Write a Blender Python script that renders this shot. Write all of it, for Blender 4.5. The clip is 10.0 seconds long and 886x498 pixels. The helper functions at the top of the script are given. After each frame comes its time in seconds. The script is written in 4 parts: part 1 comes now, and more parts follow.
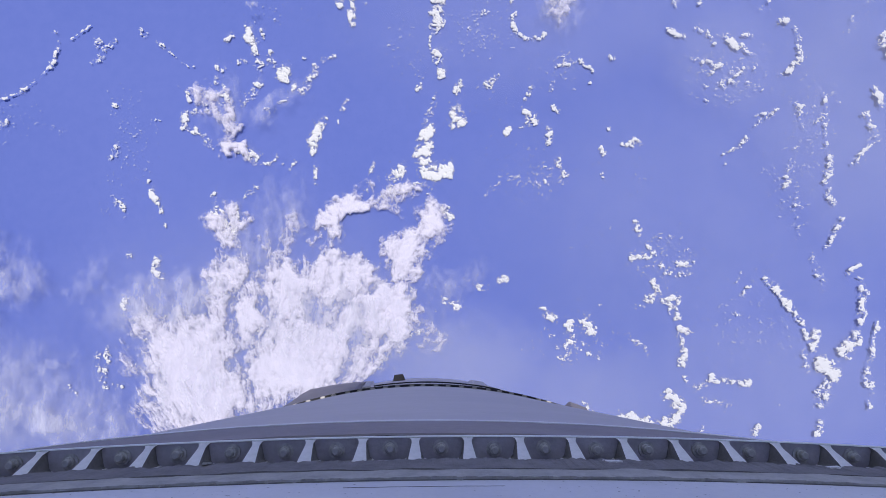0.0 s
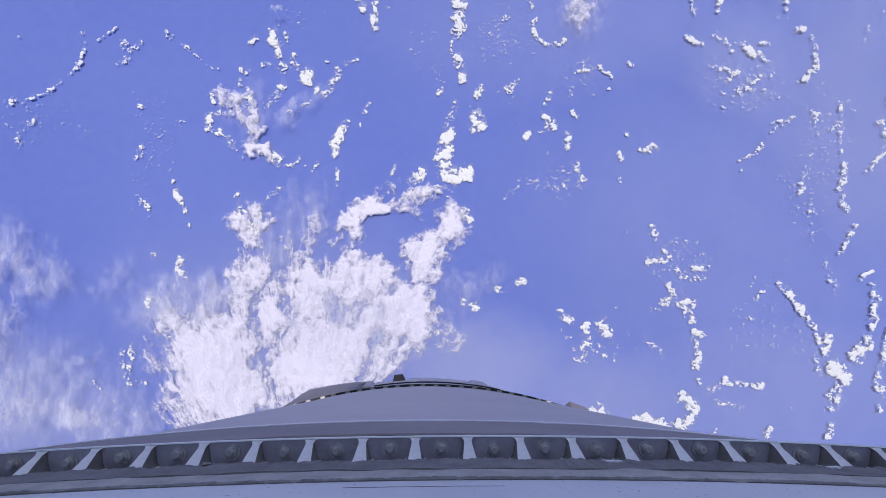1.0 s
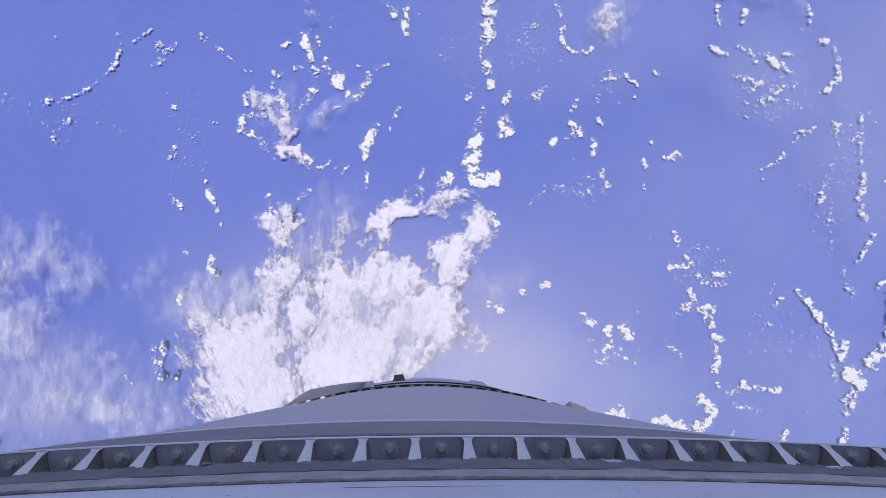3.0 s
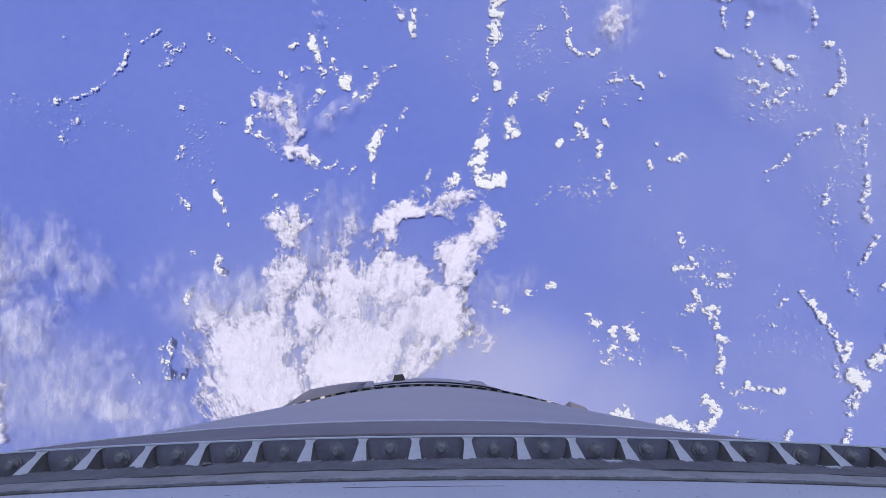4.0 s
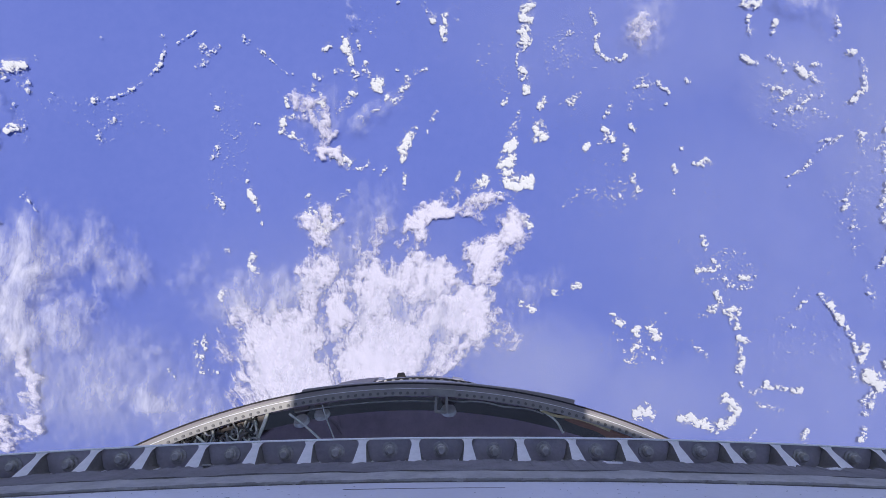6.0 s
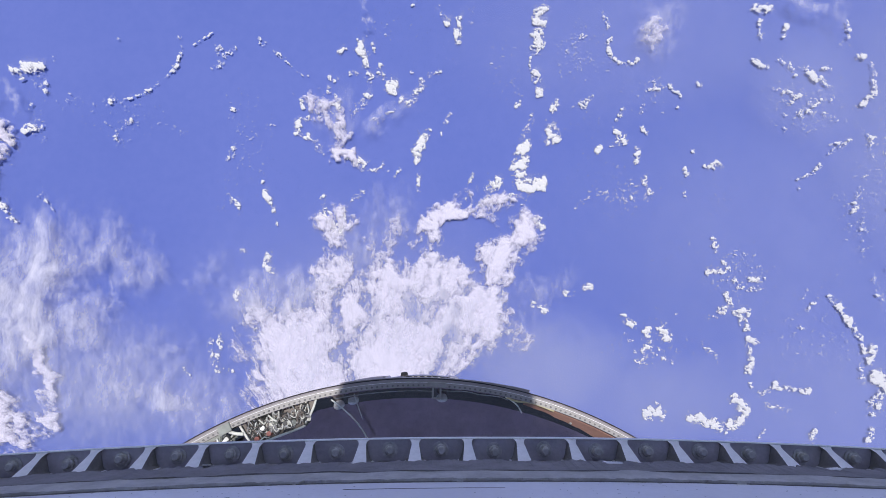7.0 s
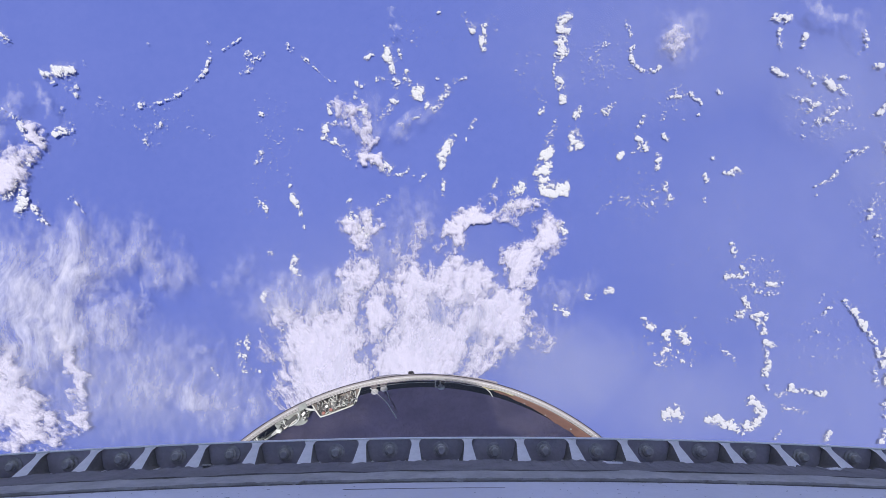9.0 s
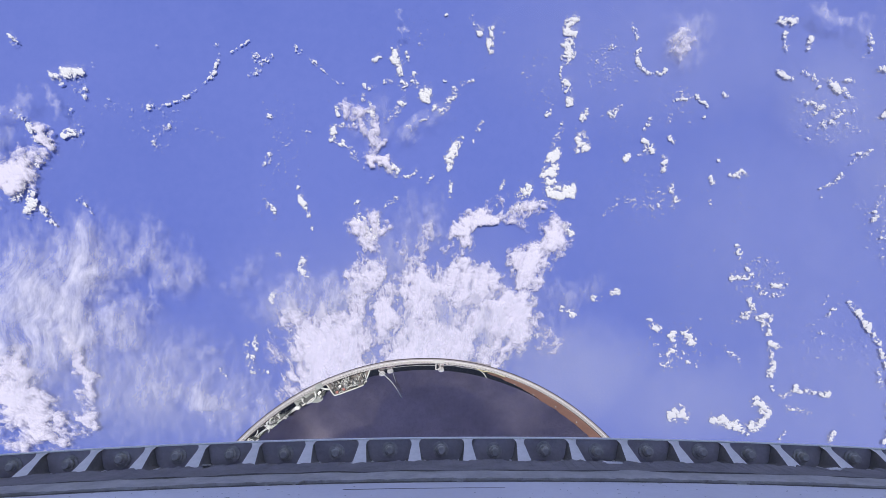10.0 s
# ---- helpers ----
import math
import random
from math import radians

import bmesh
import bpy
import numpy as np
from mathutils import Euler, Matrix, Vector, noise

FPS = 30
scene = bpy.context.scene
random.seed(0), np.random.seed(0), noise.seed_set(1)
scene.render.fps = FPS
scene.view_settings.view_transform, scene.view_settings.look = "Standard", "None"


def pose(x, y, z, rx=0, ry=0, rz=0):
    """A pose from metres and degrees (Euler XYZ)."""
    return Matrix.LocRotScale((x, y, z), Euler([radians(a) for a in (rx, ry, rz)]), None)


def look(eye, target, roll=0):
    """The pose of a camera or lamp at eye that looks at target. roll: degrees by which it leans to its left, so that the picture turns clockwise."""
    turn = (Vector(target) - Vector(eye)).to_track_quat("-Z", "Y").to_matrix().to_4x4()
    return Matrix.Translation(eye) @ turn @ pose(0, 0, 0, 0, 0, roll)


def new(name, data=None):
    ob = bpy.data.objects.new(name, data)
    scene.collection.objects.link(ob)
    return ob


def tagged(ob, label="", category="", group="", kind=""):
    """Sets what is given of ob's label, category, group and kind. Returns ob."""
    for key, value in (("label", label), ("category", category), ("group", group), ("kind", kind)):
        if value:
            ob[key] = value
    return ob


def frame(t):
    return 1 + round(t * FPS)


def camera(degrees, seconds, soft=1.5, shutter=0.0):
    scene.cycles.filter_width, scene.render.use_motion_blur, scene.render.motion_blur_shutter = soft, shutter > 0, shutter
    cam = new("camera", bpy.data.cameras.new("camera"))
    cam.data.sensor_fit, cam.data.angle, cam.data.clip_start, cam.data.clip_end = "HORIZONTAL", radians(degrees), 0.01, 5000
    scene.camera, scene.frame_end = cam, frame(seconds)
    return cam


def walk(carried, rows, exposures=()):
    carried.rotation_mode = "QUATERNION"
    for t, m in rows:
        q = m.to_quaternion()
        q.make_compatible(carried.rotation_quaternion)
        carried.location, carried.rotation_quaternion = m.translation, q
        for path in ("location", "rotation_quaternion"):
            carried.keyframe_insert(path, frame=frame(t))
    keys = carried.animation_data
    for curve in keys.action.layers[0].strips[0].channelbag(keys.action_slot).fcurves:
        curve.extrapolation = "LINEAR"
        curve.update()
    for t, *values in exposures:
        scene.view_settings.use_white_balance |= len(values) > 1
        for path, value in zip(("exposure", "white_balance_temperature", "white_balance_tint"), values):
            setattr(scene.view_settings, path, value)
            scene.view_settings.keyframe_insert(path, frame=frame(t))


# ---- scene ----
# ================= camera and its walk =================
cam = camera(2 * math.degrees(math.atan(0.784)), 10.0, soft=0.85)
walk(cam, [(0.0, pose(0, 0, 0)), (10.0, pose(0, 0, 0))])

# The rocket leans from the vertical: its own axis points at this direction below the camera.
AFT = Vector((-0.029, -0.209, -1.0)).normalized()
_z = -AFT
_x = Vector((0, 1, 0)).cross(_z).normalized()
_y = _z.cross(_x)
HULL = Matrix(((_x.x, _y.x, _z.x, 0), (_x.y, _y.y, _z.y, 0), (_x.z, _y.z, _z.z, 0), (0, 0, 0, 1)))

# ================= world, sun, exposure =================
SUN_WAY = (HULL.to_3x3() @ Vector((0.0, -0.11, -1.0))).normalized()   # the way the light goes
world = bpy.data.worlds.new("world")
scene.world = world
world.use_nodes = True
_wn = world.node_tree
_sky = _wn.nodes.new("ShaderNodeTexSky")
_sky.sky_type = "NISHITA"
_sky.sun_disc = False
_sky.sun_elevation = math.asin(-SUN_WAY.z)
_sky.sun_rotation = math.atan2(-SUN_WAY.x, -SUN_WAY.y)
_bg = _wn.nodes["Background"]
_bg.inputs["Strength"].default_value = 0.10
_wn.links.new(_sky.outputs[0], _bg.inputs["Color"])

sun = new("sun", bpy.data.lights.new("sun", "SUN"))
sun.data.energy = 3.3
sun.data.angle = radians(0.7)
sun.data.color = (1.0, 0.975, 0.95)
sun.matrix_world = look((0, 0, 0), SUN_WAY)
scene.view_settings.exposure = -0.14


# ================= materials =================
def material(name, base, rough=0.6, metal=0.0, vary=0.15, scale=8.0, fine=60.0, bump=0.15, spec=0.5, second=None, stains=0.0, stain=(0.05, 0.05, 0.06)):
    """Base colour with large and fine variation, relief and optional dark stains; scale per metre."""
    m = bpy.data.materials.new(name)
    m.use_nodes = True
    nt = m.node_tree
    bsdf = nt.nodes["Principled BSDF"]
    tc = nt.nodes.new("ShaderNodeTexCoord")

    def noise_tex(s, detail, rough_):
        n = nt.nodes.new("ShaderNodeTexNoise")
        n.inputs["Scale"].default_value = s
        n.inputs["Detail"].default_value = detail
        n.inputs["Roughness"].default_value = rough_
        nt.links.new(tc.outputs["Object"], n.inputs["Vector"])
        return n

    big, small = noise_tex(scale, 5, 0.6), noise_tex(fine, 3, 0.6)
    mix = nt.nodes.new("ShaderNodeMix")
    mix.data_type = "RGBA"
    low = second if second else tuple(c * (1 - vary) for c in base)
    high = base if second else tuple(min(1, c * (1 + vary)) for c in base)
    mix.inputs["A"].default_value = (*low, 1)
    mix.inputs["B"].default_value = (*high, 1)
    ramp = nt.nodes.new("ShaderNodeMapRange")
    ramp.inputs["From Min"].default_value = 0.3
    ramp.inputs["From Max"].default_value = 0.7
    add = nt.nodes.new("ShaderNodeMath")
    add.operation = "MULTIPLY_ADD"
    nt.links.new(small.outputs["Fac"], add.inputs[0])
    add.inputs[1].default_value = 0.35
    sub = nt.nodes.new("ShaderNodeMath")
    sub.operation = "SUBTRACT"
    nt.links.new(big.outputs["Fac"], sub.inputs[0])
    sub.inputs[1].default_value = 0.175
    nt.links.new(sub.outputs[0], add.inputs[2])
    nt.links.new(add.outputs[0], ramp.inputs["Value"])
    nt.links.new(ramp.outputs[0], mix.inputs["Factor"])
    colour = mix.outputs["Result"]
    if stains:
        sp = noise_tex(fine * 1.3, 2, 0.5)
        lim = nt.nodes.new("ShaderNodeMapRange")
        lim.inputs["From Min"].default_value = 0.78 - 0.2 * stains
        lim.inputs["From Max"].default_value = 0.82 - 0.2 * stains
        nt.links.new(sp.outputs["Fac"], lim.inputs["Value"])
        mx = nt.nodes.new("ShaderNodeMix")
        mx.data_type = "RGBA"
        nt.links.new(lim.outputs[0], mx.inputs["Factor"])
        nt.links.new(colour, mx.inputs["A"])
        mx.inputs["B"].default_value = (*stain, 1)
        colour = mx.outputs["Result"]
    nt.links.new(colour, bsdf.inputs["Base Color"])
    bsdf.inputs["Metallic"].default_value = metal
    bsdf.inputs["Specular IOR Level"].default_value = spec
    rr = nt.nodes.new("ShaderNodeMapRange")
    rr.inputs["To Min"].default_value = max(0.05, rough - 0.12)
    rr.inputs["To Max"].default_value = min(1, rough + 0.12)
    nt.links.new(big.outputs["Fac"], rr.inputs["Value"])
    nt.links.new(rr.outputs[0], bsdf.inputs["Roughness"])
    if bump:
        b = nt.nodes.new("ShaderNodeBump")
        b.inputs["Strength"].default_value = bump
        b.inputs["Distance"].default_value = 0.3 / fine
        nt.links.new(small.outputs["Fac"], b.inputs["Height"])
        nt.links.new(b.outputs[0], bsdf.inputs["Normal"])
    return m


def cloud_material(name, base, scale, stretch, turn, low, high, amount=0.7, relief=0.0):
    """White cloud whose cover comes from the mesh's own density, broken up by noise."""
    m = bpy.data.materials.new(name)
    m.use_nodes = True
    nt = m.node_tree
    out = nt.nodes["Material Output"]
    nt.nodes.remove(nt.nodes["Principled BSDF"])
    tc = nt.nodes.new("ShaderNodeTexCoord")
    mp = nt.nodes.new("ShaderNodeMapping")
    mp.inputs["Rotation"].default_value = (0, 0, radians(turn))
    mp.inputs["Scale"].default_value = (scale, scale * stretch, scale)
    nt.links.new(tc.outputs["Object"], mp.inputs["Vector"])
    n = nt.nodes.new("ShaderNodeTexNoise")
    n.inputs["Scale"].default_value = 1.0
    n.inputs["Detail"].default_value = 9
    n.inputs["Roughness"].default_value = 0.68
    nt.links.new(mp.outputs[0], n.inputs["Vector"])
    at = nt.nodes.new("ShaderNodeAttribute")
    at.attribute_name = "cover"
    mul = nt.nodes.new("ShaderNodeMath")
    mul.operation = "MULTIPLY_ADD"
    nt.links.new(n.outputs["Fac"], mul.inputs[0])
    mul.inputs[1].default_value = amount
    nt.links.new(at.outputs["Fac"], mul.inputs[2])
    rng = nt.nodes.new("ShaderNodeMapRange")
    rng.interpolation_type = "SMOOTHSTEP"
    rng.inputs["From Min"].default_value = low
    rng.inputs["From Max"].default_value = high
    nt.links.new(mul.outputs[0], rng.inputs["Value"])
    gate = nt.nodes.new("ShaderNodeMath")          # nothing where there is no cloud at all
    gate.operation = "MULTIPLY"
    gs = nt.nodes.new("ShaderNodeMapRange")
    gs.inputs["From Max"].default_value = 0.12
    nt.links.new(at.outputs["Fac"], gs.inputs["Value"])
    nt.links.new(rng.outputs[0], gate.inputs[0])
    nt.links.new(gs.outputs[0], gate.inputs[1])
    dif = nt.nodes.new("ShaderNodeBsdfDiffuse")
    dif.inputs["Color"].default_value = (*base, 1)
    if relief:
        billow = nt.nodes.new("ShaderNodeBump")
        billow.inputs["Distance"].default_value = relief
        nt.links.new(n.outputs["Fac"], billow.inputs["Height"])
        nt.links.new(billow.outputs[0], dif.inputs["Normal"])
    tr = nt.nodes.new("ShaderNodeBsdfTransparent")
    ms = nt.nodes.new("ShaderNodeMixShader")
    nt.links.new(gate.outputs[0], ms.inputs[0])
    nt.links.new(tr.outputs[0], ms.inputs[1])
    nt.links.new(dif.outputs[0], ms.inputs[2])
    nt.links.new(ms.outputs[0], out.inputs["Surface"])
    return m


WHITE_HULL = material("white_hull_paint", (0.72, 0.715, 0.77), 0.5, 0, 0.08, 14, 330, 0.12, stains=0.42, stain=(0.12, 0.12, 0.13))
TAPE_LIGHT = material("grey_sealing_tape", (0.42, 0.40, 0.39), 0.75, 0, 0.22, 60, 420, 0.5)
DARK_TAPE_WEB_SHADE = material("dark_tape_and_web_shade", (0.20, 0.185, 0.19), 0.8, 0, 0.25, 70, 500, 0.6)
FLANGE = material("anodised_flange", (0.43, 0.395, 0.43), 0.6, 0.15, 0.2, 60, 500, 0.3)
WEB = material("bare_machined_metal", (0.82, 0.79, 0.83), 0.6, 0.0, 0.12, 90, 600, 0.2)
EDGE = material("sunlit_edge_colour", (0.85, 0.85, 0.86), 0.4, 0.1, 0.06, 40, 500, 0.1)
BOLT = material("steel_bolt", (0.42, 0.40, 0.40), 0.5, 0.2, 0.25, 200, 900, 0.3)
WALL_GREY = material("grey_stage_paint", (0.58, 0.53, 0.565), 0.6, 0, 0.07, 5, 60, 0.12, stains=0.1, stain=(0.25, 0.25, 0.26))
BAND_DARK = material("dark_edge_band", (0.30, 0.262, 0.28), 0.7, 0, 0.15, 12, 200, 0.3)
RIM_WHITE = material("machined_rim", (0.345, 0.325, 0.315), 0.5, 0.3, 0.12, 20, 200, 0.1)
DARK_HOLE = material("blackened_bolt", (0.17, 0.16, 0.163), 0.6, 0.2, 0.2, 200, 900, 0)
FLOOR_DARK = material("dark_foil_blanket", (0.34, 0.295, 0.295), 0.17, 1.0, 0.2, 3, 40, 0.04, spec=0.25)
PAD = material("pale_pad", (0.62, 0.61, 0.62), 0.7, 0, 0.25, 30, 120, 0.2)
INNER = material("brown_insulation", (0.48, 0.27, 0.205), 0.8, 0, 0.25, 6, 50, 0.5, second=(0.36, 0.19, 0.14), spec=0.2)
CABLE_W = material("white_cable", (0.75, 0.73, 0.66), 0.5, 0, 0.2, 40, 200, 0.2)
CABLE_D = material("dark_cable", (0.05, 0.05, 0.05), 0.5, 0, 0.3, 40, 200, 0.2)
CABLE_Y = material("yellow_cable", (0.62, 0.54, 0.30), 0.5, 0, 0.2, 40, 200, 0.2)
METAL = material("bare_aluminium", (0.66, 0.65, 0.62), 0.4, 0.4, 0.2, 30, 200, 0.2)
TRAY = material("dull_brown_tray", (0.21, 0.175, 0.155), 0.6, 0.1, 0.25, 40, 260, 0.3)
PRIMER = material("pale_grey_primer", (0.30, 0.31, 0.285), 0.6, 0.1, 0.2, 30, 200, 0.2)
GREEN = material("grey_green_primer", (0.155, 0.165, 0.145), 0.6, 0, 0.2, 30, 200, 0.2)
DULL = material("dull_grey_metal", (0.33, 0.32, 0.315), 0.5, 0.3, 0.2, 30, 200, 0.2)
COPPER = material("red_cap", (0.36, 0.13, 0.10), 0.5, 0.1, 0.2, 60, 300, 0.2)
OCEAN = material("open_ocean", (0.152, 0.194, 0.525), 0.9, 0, 0.05, 0.0006, 0.02, 0, spec=0.0, second=(0.122, 0.166, 0.487))
CUMULUS = cloud_material("cumulus_white", (0.78, 0.76, 0.78), 0.13, 1.5, 35, 0.42, 1.02, 0.75)
BANK = cloud_material("cloud_bank_white", (0.76, 0.71, 0.84), 0.05, 0.7, 25, 0.66, 1.62, 0.95, 5.0)
VEIL = cloud_material("cirrus_white", (0.80, 0.77, 0.88), 0.022, 0.42, 30, 0.46, 2.0, 1.02)
HAZE = cloud_material("haze_white", (0.80, 0.79, 0.88), 0.004, 0.7, 10, 0.05, 2.0, 0.2)
DECK = cloud_material("distant_cloud_bounce_blue", (0.58, 0.64, 0.92), 0.0012, 0.7, 20, 1.22, 1.45)
RIM_BOLT = material("dull_bolt", (0.165, 0.155, 0.158), 0.6, 0.1, 0.2, 200, 900, 0)
LIP = material("dark_lip", (0.05, 0.045, 0.047), 0.85, 0, 0.2, 20, 200, 0.1, spec=0.1)
MATT_DARK = material("matt_dark", (0.04, 0.038, 0.04), 0.95, 0, 0.2, 60, 300, 0, spec=0.05)


# ================= mesh helpers =================
def mesh_object(name, verts, faces, mat, smooth=False):
    me = bpy.data.meshes.new(name)
    me.from_pydata([tuple(v) for v in verts], [], faces)
    me.materials.append(mat)
    if smooth:
        me.polygons.foreach_set("use_smooth", [True] * len(me.polygons))
    me.update()
    return new(name, me)


def under(ob, parent, label=""):
    ob.parent = parent
    if label:
        ob["label"] = label
    return ob


def part(name, bm, mat, parent, label=""):
    me = bpy.data.meshes.new(name)
    bmesh.ops.recalc_face_normals(bm, faces=bm.faces)
    bm.to_mesh(me)
    bm.free()
    me.materials.append(mat)
    return under(new(name, me), parent, label)


def lathe(name, profile, mat, parent, label="", a0=-180.0, a1=180.0, segs=180, smooth=True, wobble=None):
    """A closed profile of (radius, z) swept round the axis; 0 degrees points to +y, positive to +x."""
    full = a1 - a0 >= 360
    n = segs if full else segs + 1
    verts, faces, k = [], [], len(profile)
    for i in range(n):
        a = radians(a0 + (a1 - a0) * i / segs)
        for j, (r, z) in enumerate(profile):
            dr, dz = wobble(a, j) if wobble else (0, 0)
            verts.append(((r + dr) * math.sin(a), (r + dr) * math.cos(a), z + dz))
    for i in range(segs):
        b, c = i * k, ((i + 1) % n) * k
        for j in range(k):
            faces.append((b + j, b + (j + 1) % k, c + (j + 1) % k, c + j))
    if not full:
        faces.append(tuple(range(k)))
        faces.append(tuple(reversed(range((n - 1) * k, n * k))))
    ob = mesh_object(name, verts, faces, mat)
    bm = bmesh.new()
    bm.from_mesh(ob.data)
    bmesh.ops.recalc_face_normals(bm, faces=bm.faces)
    for f in bm.faces:
        f.smooth = smooth
    if smooth:
        for e in bm.edges:
            if len(e.link_faces) == 2 and e.calc_face_angle(0) > 0.5:
                e.smooth = False
    bm.to_mesh(ob.data)
    bm.free()
    return under(ob, parent, label)


def tube(name, points, radius, mat, parent, label="", sides=6):
    """A smooth round tube through the points."""
    pts = [Vector(p) for p in points]
    fine = []
    for i in range(len(pts) - 1):
        p0, p1, p2, p3 = pts[max(i - 1, 0)], pts[i], pts[i + 1], pts[min(i + 2, len(pts) - 1)]
        for s in range(4):
            t = s / 4
            fine.append(0.5 * (2 * p1 + (p2 - p0) * t + (2 * p0 - 5 * p1 + 4 * p2 - p3) * t * t + (3 * p1 - p0 - 3 * p2 + p3) * t ** 3))
    fine.append(pts[-1])
    verts, faces = [], []
    for i, p in enumerate(fine):
        d = (fine[min(i + 1, len(fine) - 1)] - fine[max(i - 1, 0)]).normalized()
        u = d.orthogonal().normalized() if i == 0 else (u - d * u.dot(d)).normalized()
        v = d.cross(u)
        for s in range(sides):
            a = 2 * math.pi * s / sides
            verts.append(p + radius * (math.cos(a) * u + math.sin(a) * v))
    for i in range(len(fine) - 1):
        for s in range(sides):
            faces.append((i * sides + s, i * sides + (s + 1) % sides, (i + 1) * sides + (s + 1) % sides, (i + 1) * sides + s))
    faces.append(tuple(reversed(range(sides))))
    faces.append(tuple(range((len(fine) - 1) * sides, len(fine) * sides)))
    return under(mesh_object(name, verts, faces, mat, True), parent, label)


def box_bm(sx, sy, sz, bevel=0.0, m=None, seg=2):
    bm = bmesh.new()
    bmesh.ops.create_cube(bm, size=1, matrix=Matrix.Diagonal((sx, sy, sz, 1)))
    if bevel:
        bmesh.ops.bevel(bm, geom=bm.edges[:], offset=bevel, segments=seg, affect="EDGES")
    if m is not None:
        bm.transform(m)
    return bm


def on_ring(r, deg, z, rx=0, ry=0, rz=0):
    """A pose on a ring round the axis: local x along the ring, y outward."""
    a = radians(deg)
    return Matrix.Translation((r * math.sin(a), r * math.cos(a), z)) @ pose(0, 0, 0, 0, 0, -deg) @ pose(0, 0, 0, rx, ry, rz)


# ================= the ocean and its clouds =================
ALT = 3000.0
CELL = 1.05


def value_noise(x, y, seed):
    """Smooth lattice noise, 0 to 1, on arrays."""
    xi, yi = np.floor(x).astype(np.int64), np.floor(y).astype(np.int64)
    fx, fy = x - xi, y - yi
    fx, fy = fx * fx * fx * (fx * (fx * 6 - 15) + 10), fy * fy * fy * (fy * (fy * 6 - 15) + 10)

    def h(a, b):
        n = (a * 374761393 + b * 668265263 + seed * 1442695041) & 0x7FFFFFFF
        n = ((n ^ (n >> 13)) * 1274126177) & 0x7FFFFFFF
        return ((n ^ (n >> 16)) & 0xFFFFF) / 0xFFFFF

    return (h(xi, yi) * (1 - fx) + h(xi + 1, yi) * fx) * (1 - fy) + (h(xi, yi + 1) * (1 - fx) + h(xi + 1, yi + 1) * fx) * fy


def fbm(x, y, size, octaves, seed, gain=0.5):
    total, amp, norm = 0, 1.0, 0
    for o in range(octaves):
        total = total + amp * value_noise(x / size + 17.3 * o, y / size - 9.1 * o, seed + o)
        norm += amp
        amp *= gain
        size /= 2.03
    return total / norm


# Cloud chart: units of 3 m on the sea, x to the east, y to the south.
GX, GY = np.meshgrid(np.arange(-170, 1730, CELL), np.arange(-90, 830, CELL))
WARPX = GX + 14 * (fbm(GX, GY, 40, 3, 5) - 0.5) + 6 * (fbm(GX, GY, 10, 2, 6) - 0.5)
WARPY = GY + 14 * (fbm(GX, GY, 40, 3, 7) - 0.5) + 6 * (fbm(GX, GY, 10, 2, 8) - 0.5)
cumulus_field = np.zeros_like(GX)
bank_field = np.zeros_like(GX)
veil_field = np.zeros_like(GX)
haze_field = np.zeros_like(GX)


def band(width, strength, *xy):
    """A street of cumulus along the points."""
    p = [(xy[i], xy[i + 1]) for i in range(0, len(xy), 2)]
    if len(p) == 1:
        p.append((p[0][0] + 0.1, p[0][1]))
    reach = 2.6 * width + 14
    x0, x1 = min(a for a, b in p) - reach, max(a for a, b in p) + reach
    y0, y1 = min(b for a, b in p) - reach, max(b for a, b in p) + reach
    i0, i1 = max(0, int((x0 + 170) / CELL)), max(0, int((x1 + 170) / CELL))
    j0, j1 = max(0, int((y0 + 90) / CELL)), max(0, int((y1 + 90) / CELL))
    wx, wy = WARPX[j0:j1, i0:i1], WARPY[j0:j1, i0:i1]
    d2 = np.full(wx.shape, 1e9)
    for (ax, ay), (bx, by) in zip(p, p[1:]):
        ux, uy = bx - ax, by - ay
        t = np.clip(((wx - ax) * ux + (wy - ay) * uy) / (ux * ux + uy * uy + 1e-9), 0, 1)
        d2 = np.minimum(d2, (wx - ax - t * ux) ** 2 + (wy - ay - t * uy) ** 2)
    f = cumulus_field[j0:j1, i0:i1]
    np.maximum(f, strength * np.exp(-d2 / (width * width)), out=f)


def blot(field, x, y, rx, ry, turn, strength, warp=1.0):
    """A soft oval patch added to a field; a negative strength clears it."""
    a = radians(turn)
    dx, dy = GX + warp * (WARPX - GX) * 3.6 - x, GY + warp * (WARPY - GY) * 3.6 - y
    u, v = dx * math.cos(a) + dy * math.sin(a), -dx * math.sin(a) + dy * math.cos(a)
    g = strength * np.exp(-((u / rx) ** 2 + (v / ry) ** 2) ** 1.5)
    if strength > 0:
        np.maximum(field, g, out=field)
    else:
        field += g


# --- cumulus streets ---
band(4, 0.85, 325, 58, 303, 70, 290, 77)
band(6, 1.05, 268, 80, 268, 92, 256, 122)
band(4, 0.9, 256, 122, 235, 140, 212, 157, 205, 155)
band(5, 0.8, 205, 158, 180, 172, 140, 176)
band(10, 0.62, 195, 185, 150, 185, 60, 182)
band(9, 0.85, 178, 215, 155, 230, 150, 245)
band(5, 1.1, 266, 64)
band(4, 0.95, 158, 70)
band(8, 1.0, 340, 82, 335, 92)
band(9, 0.72, 345, 110, 325, 115, 370, 80)
band(5, 0.95, 408, 68, 430, 83, 445, 95)
band(4, 0.8, 445, 95, 470, 118, 500, 128)
band(7, 1.0, 362, 193, 368, 197)
band(8, 0.6, 365, 205, 378, 235)
band(9, 1.0, 355, 272, 362, 262)
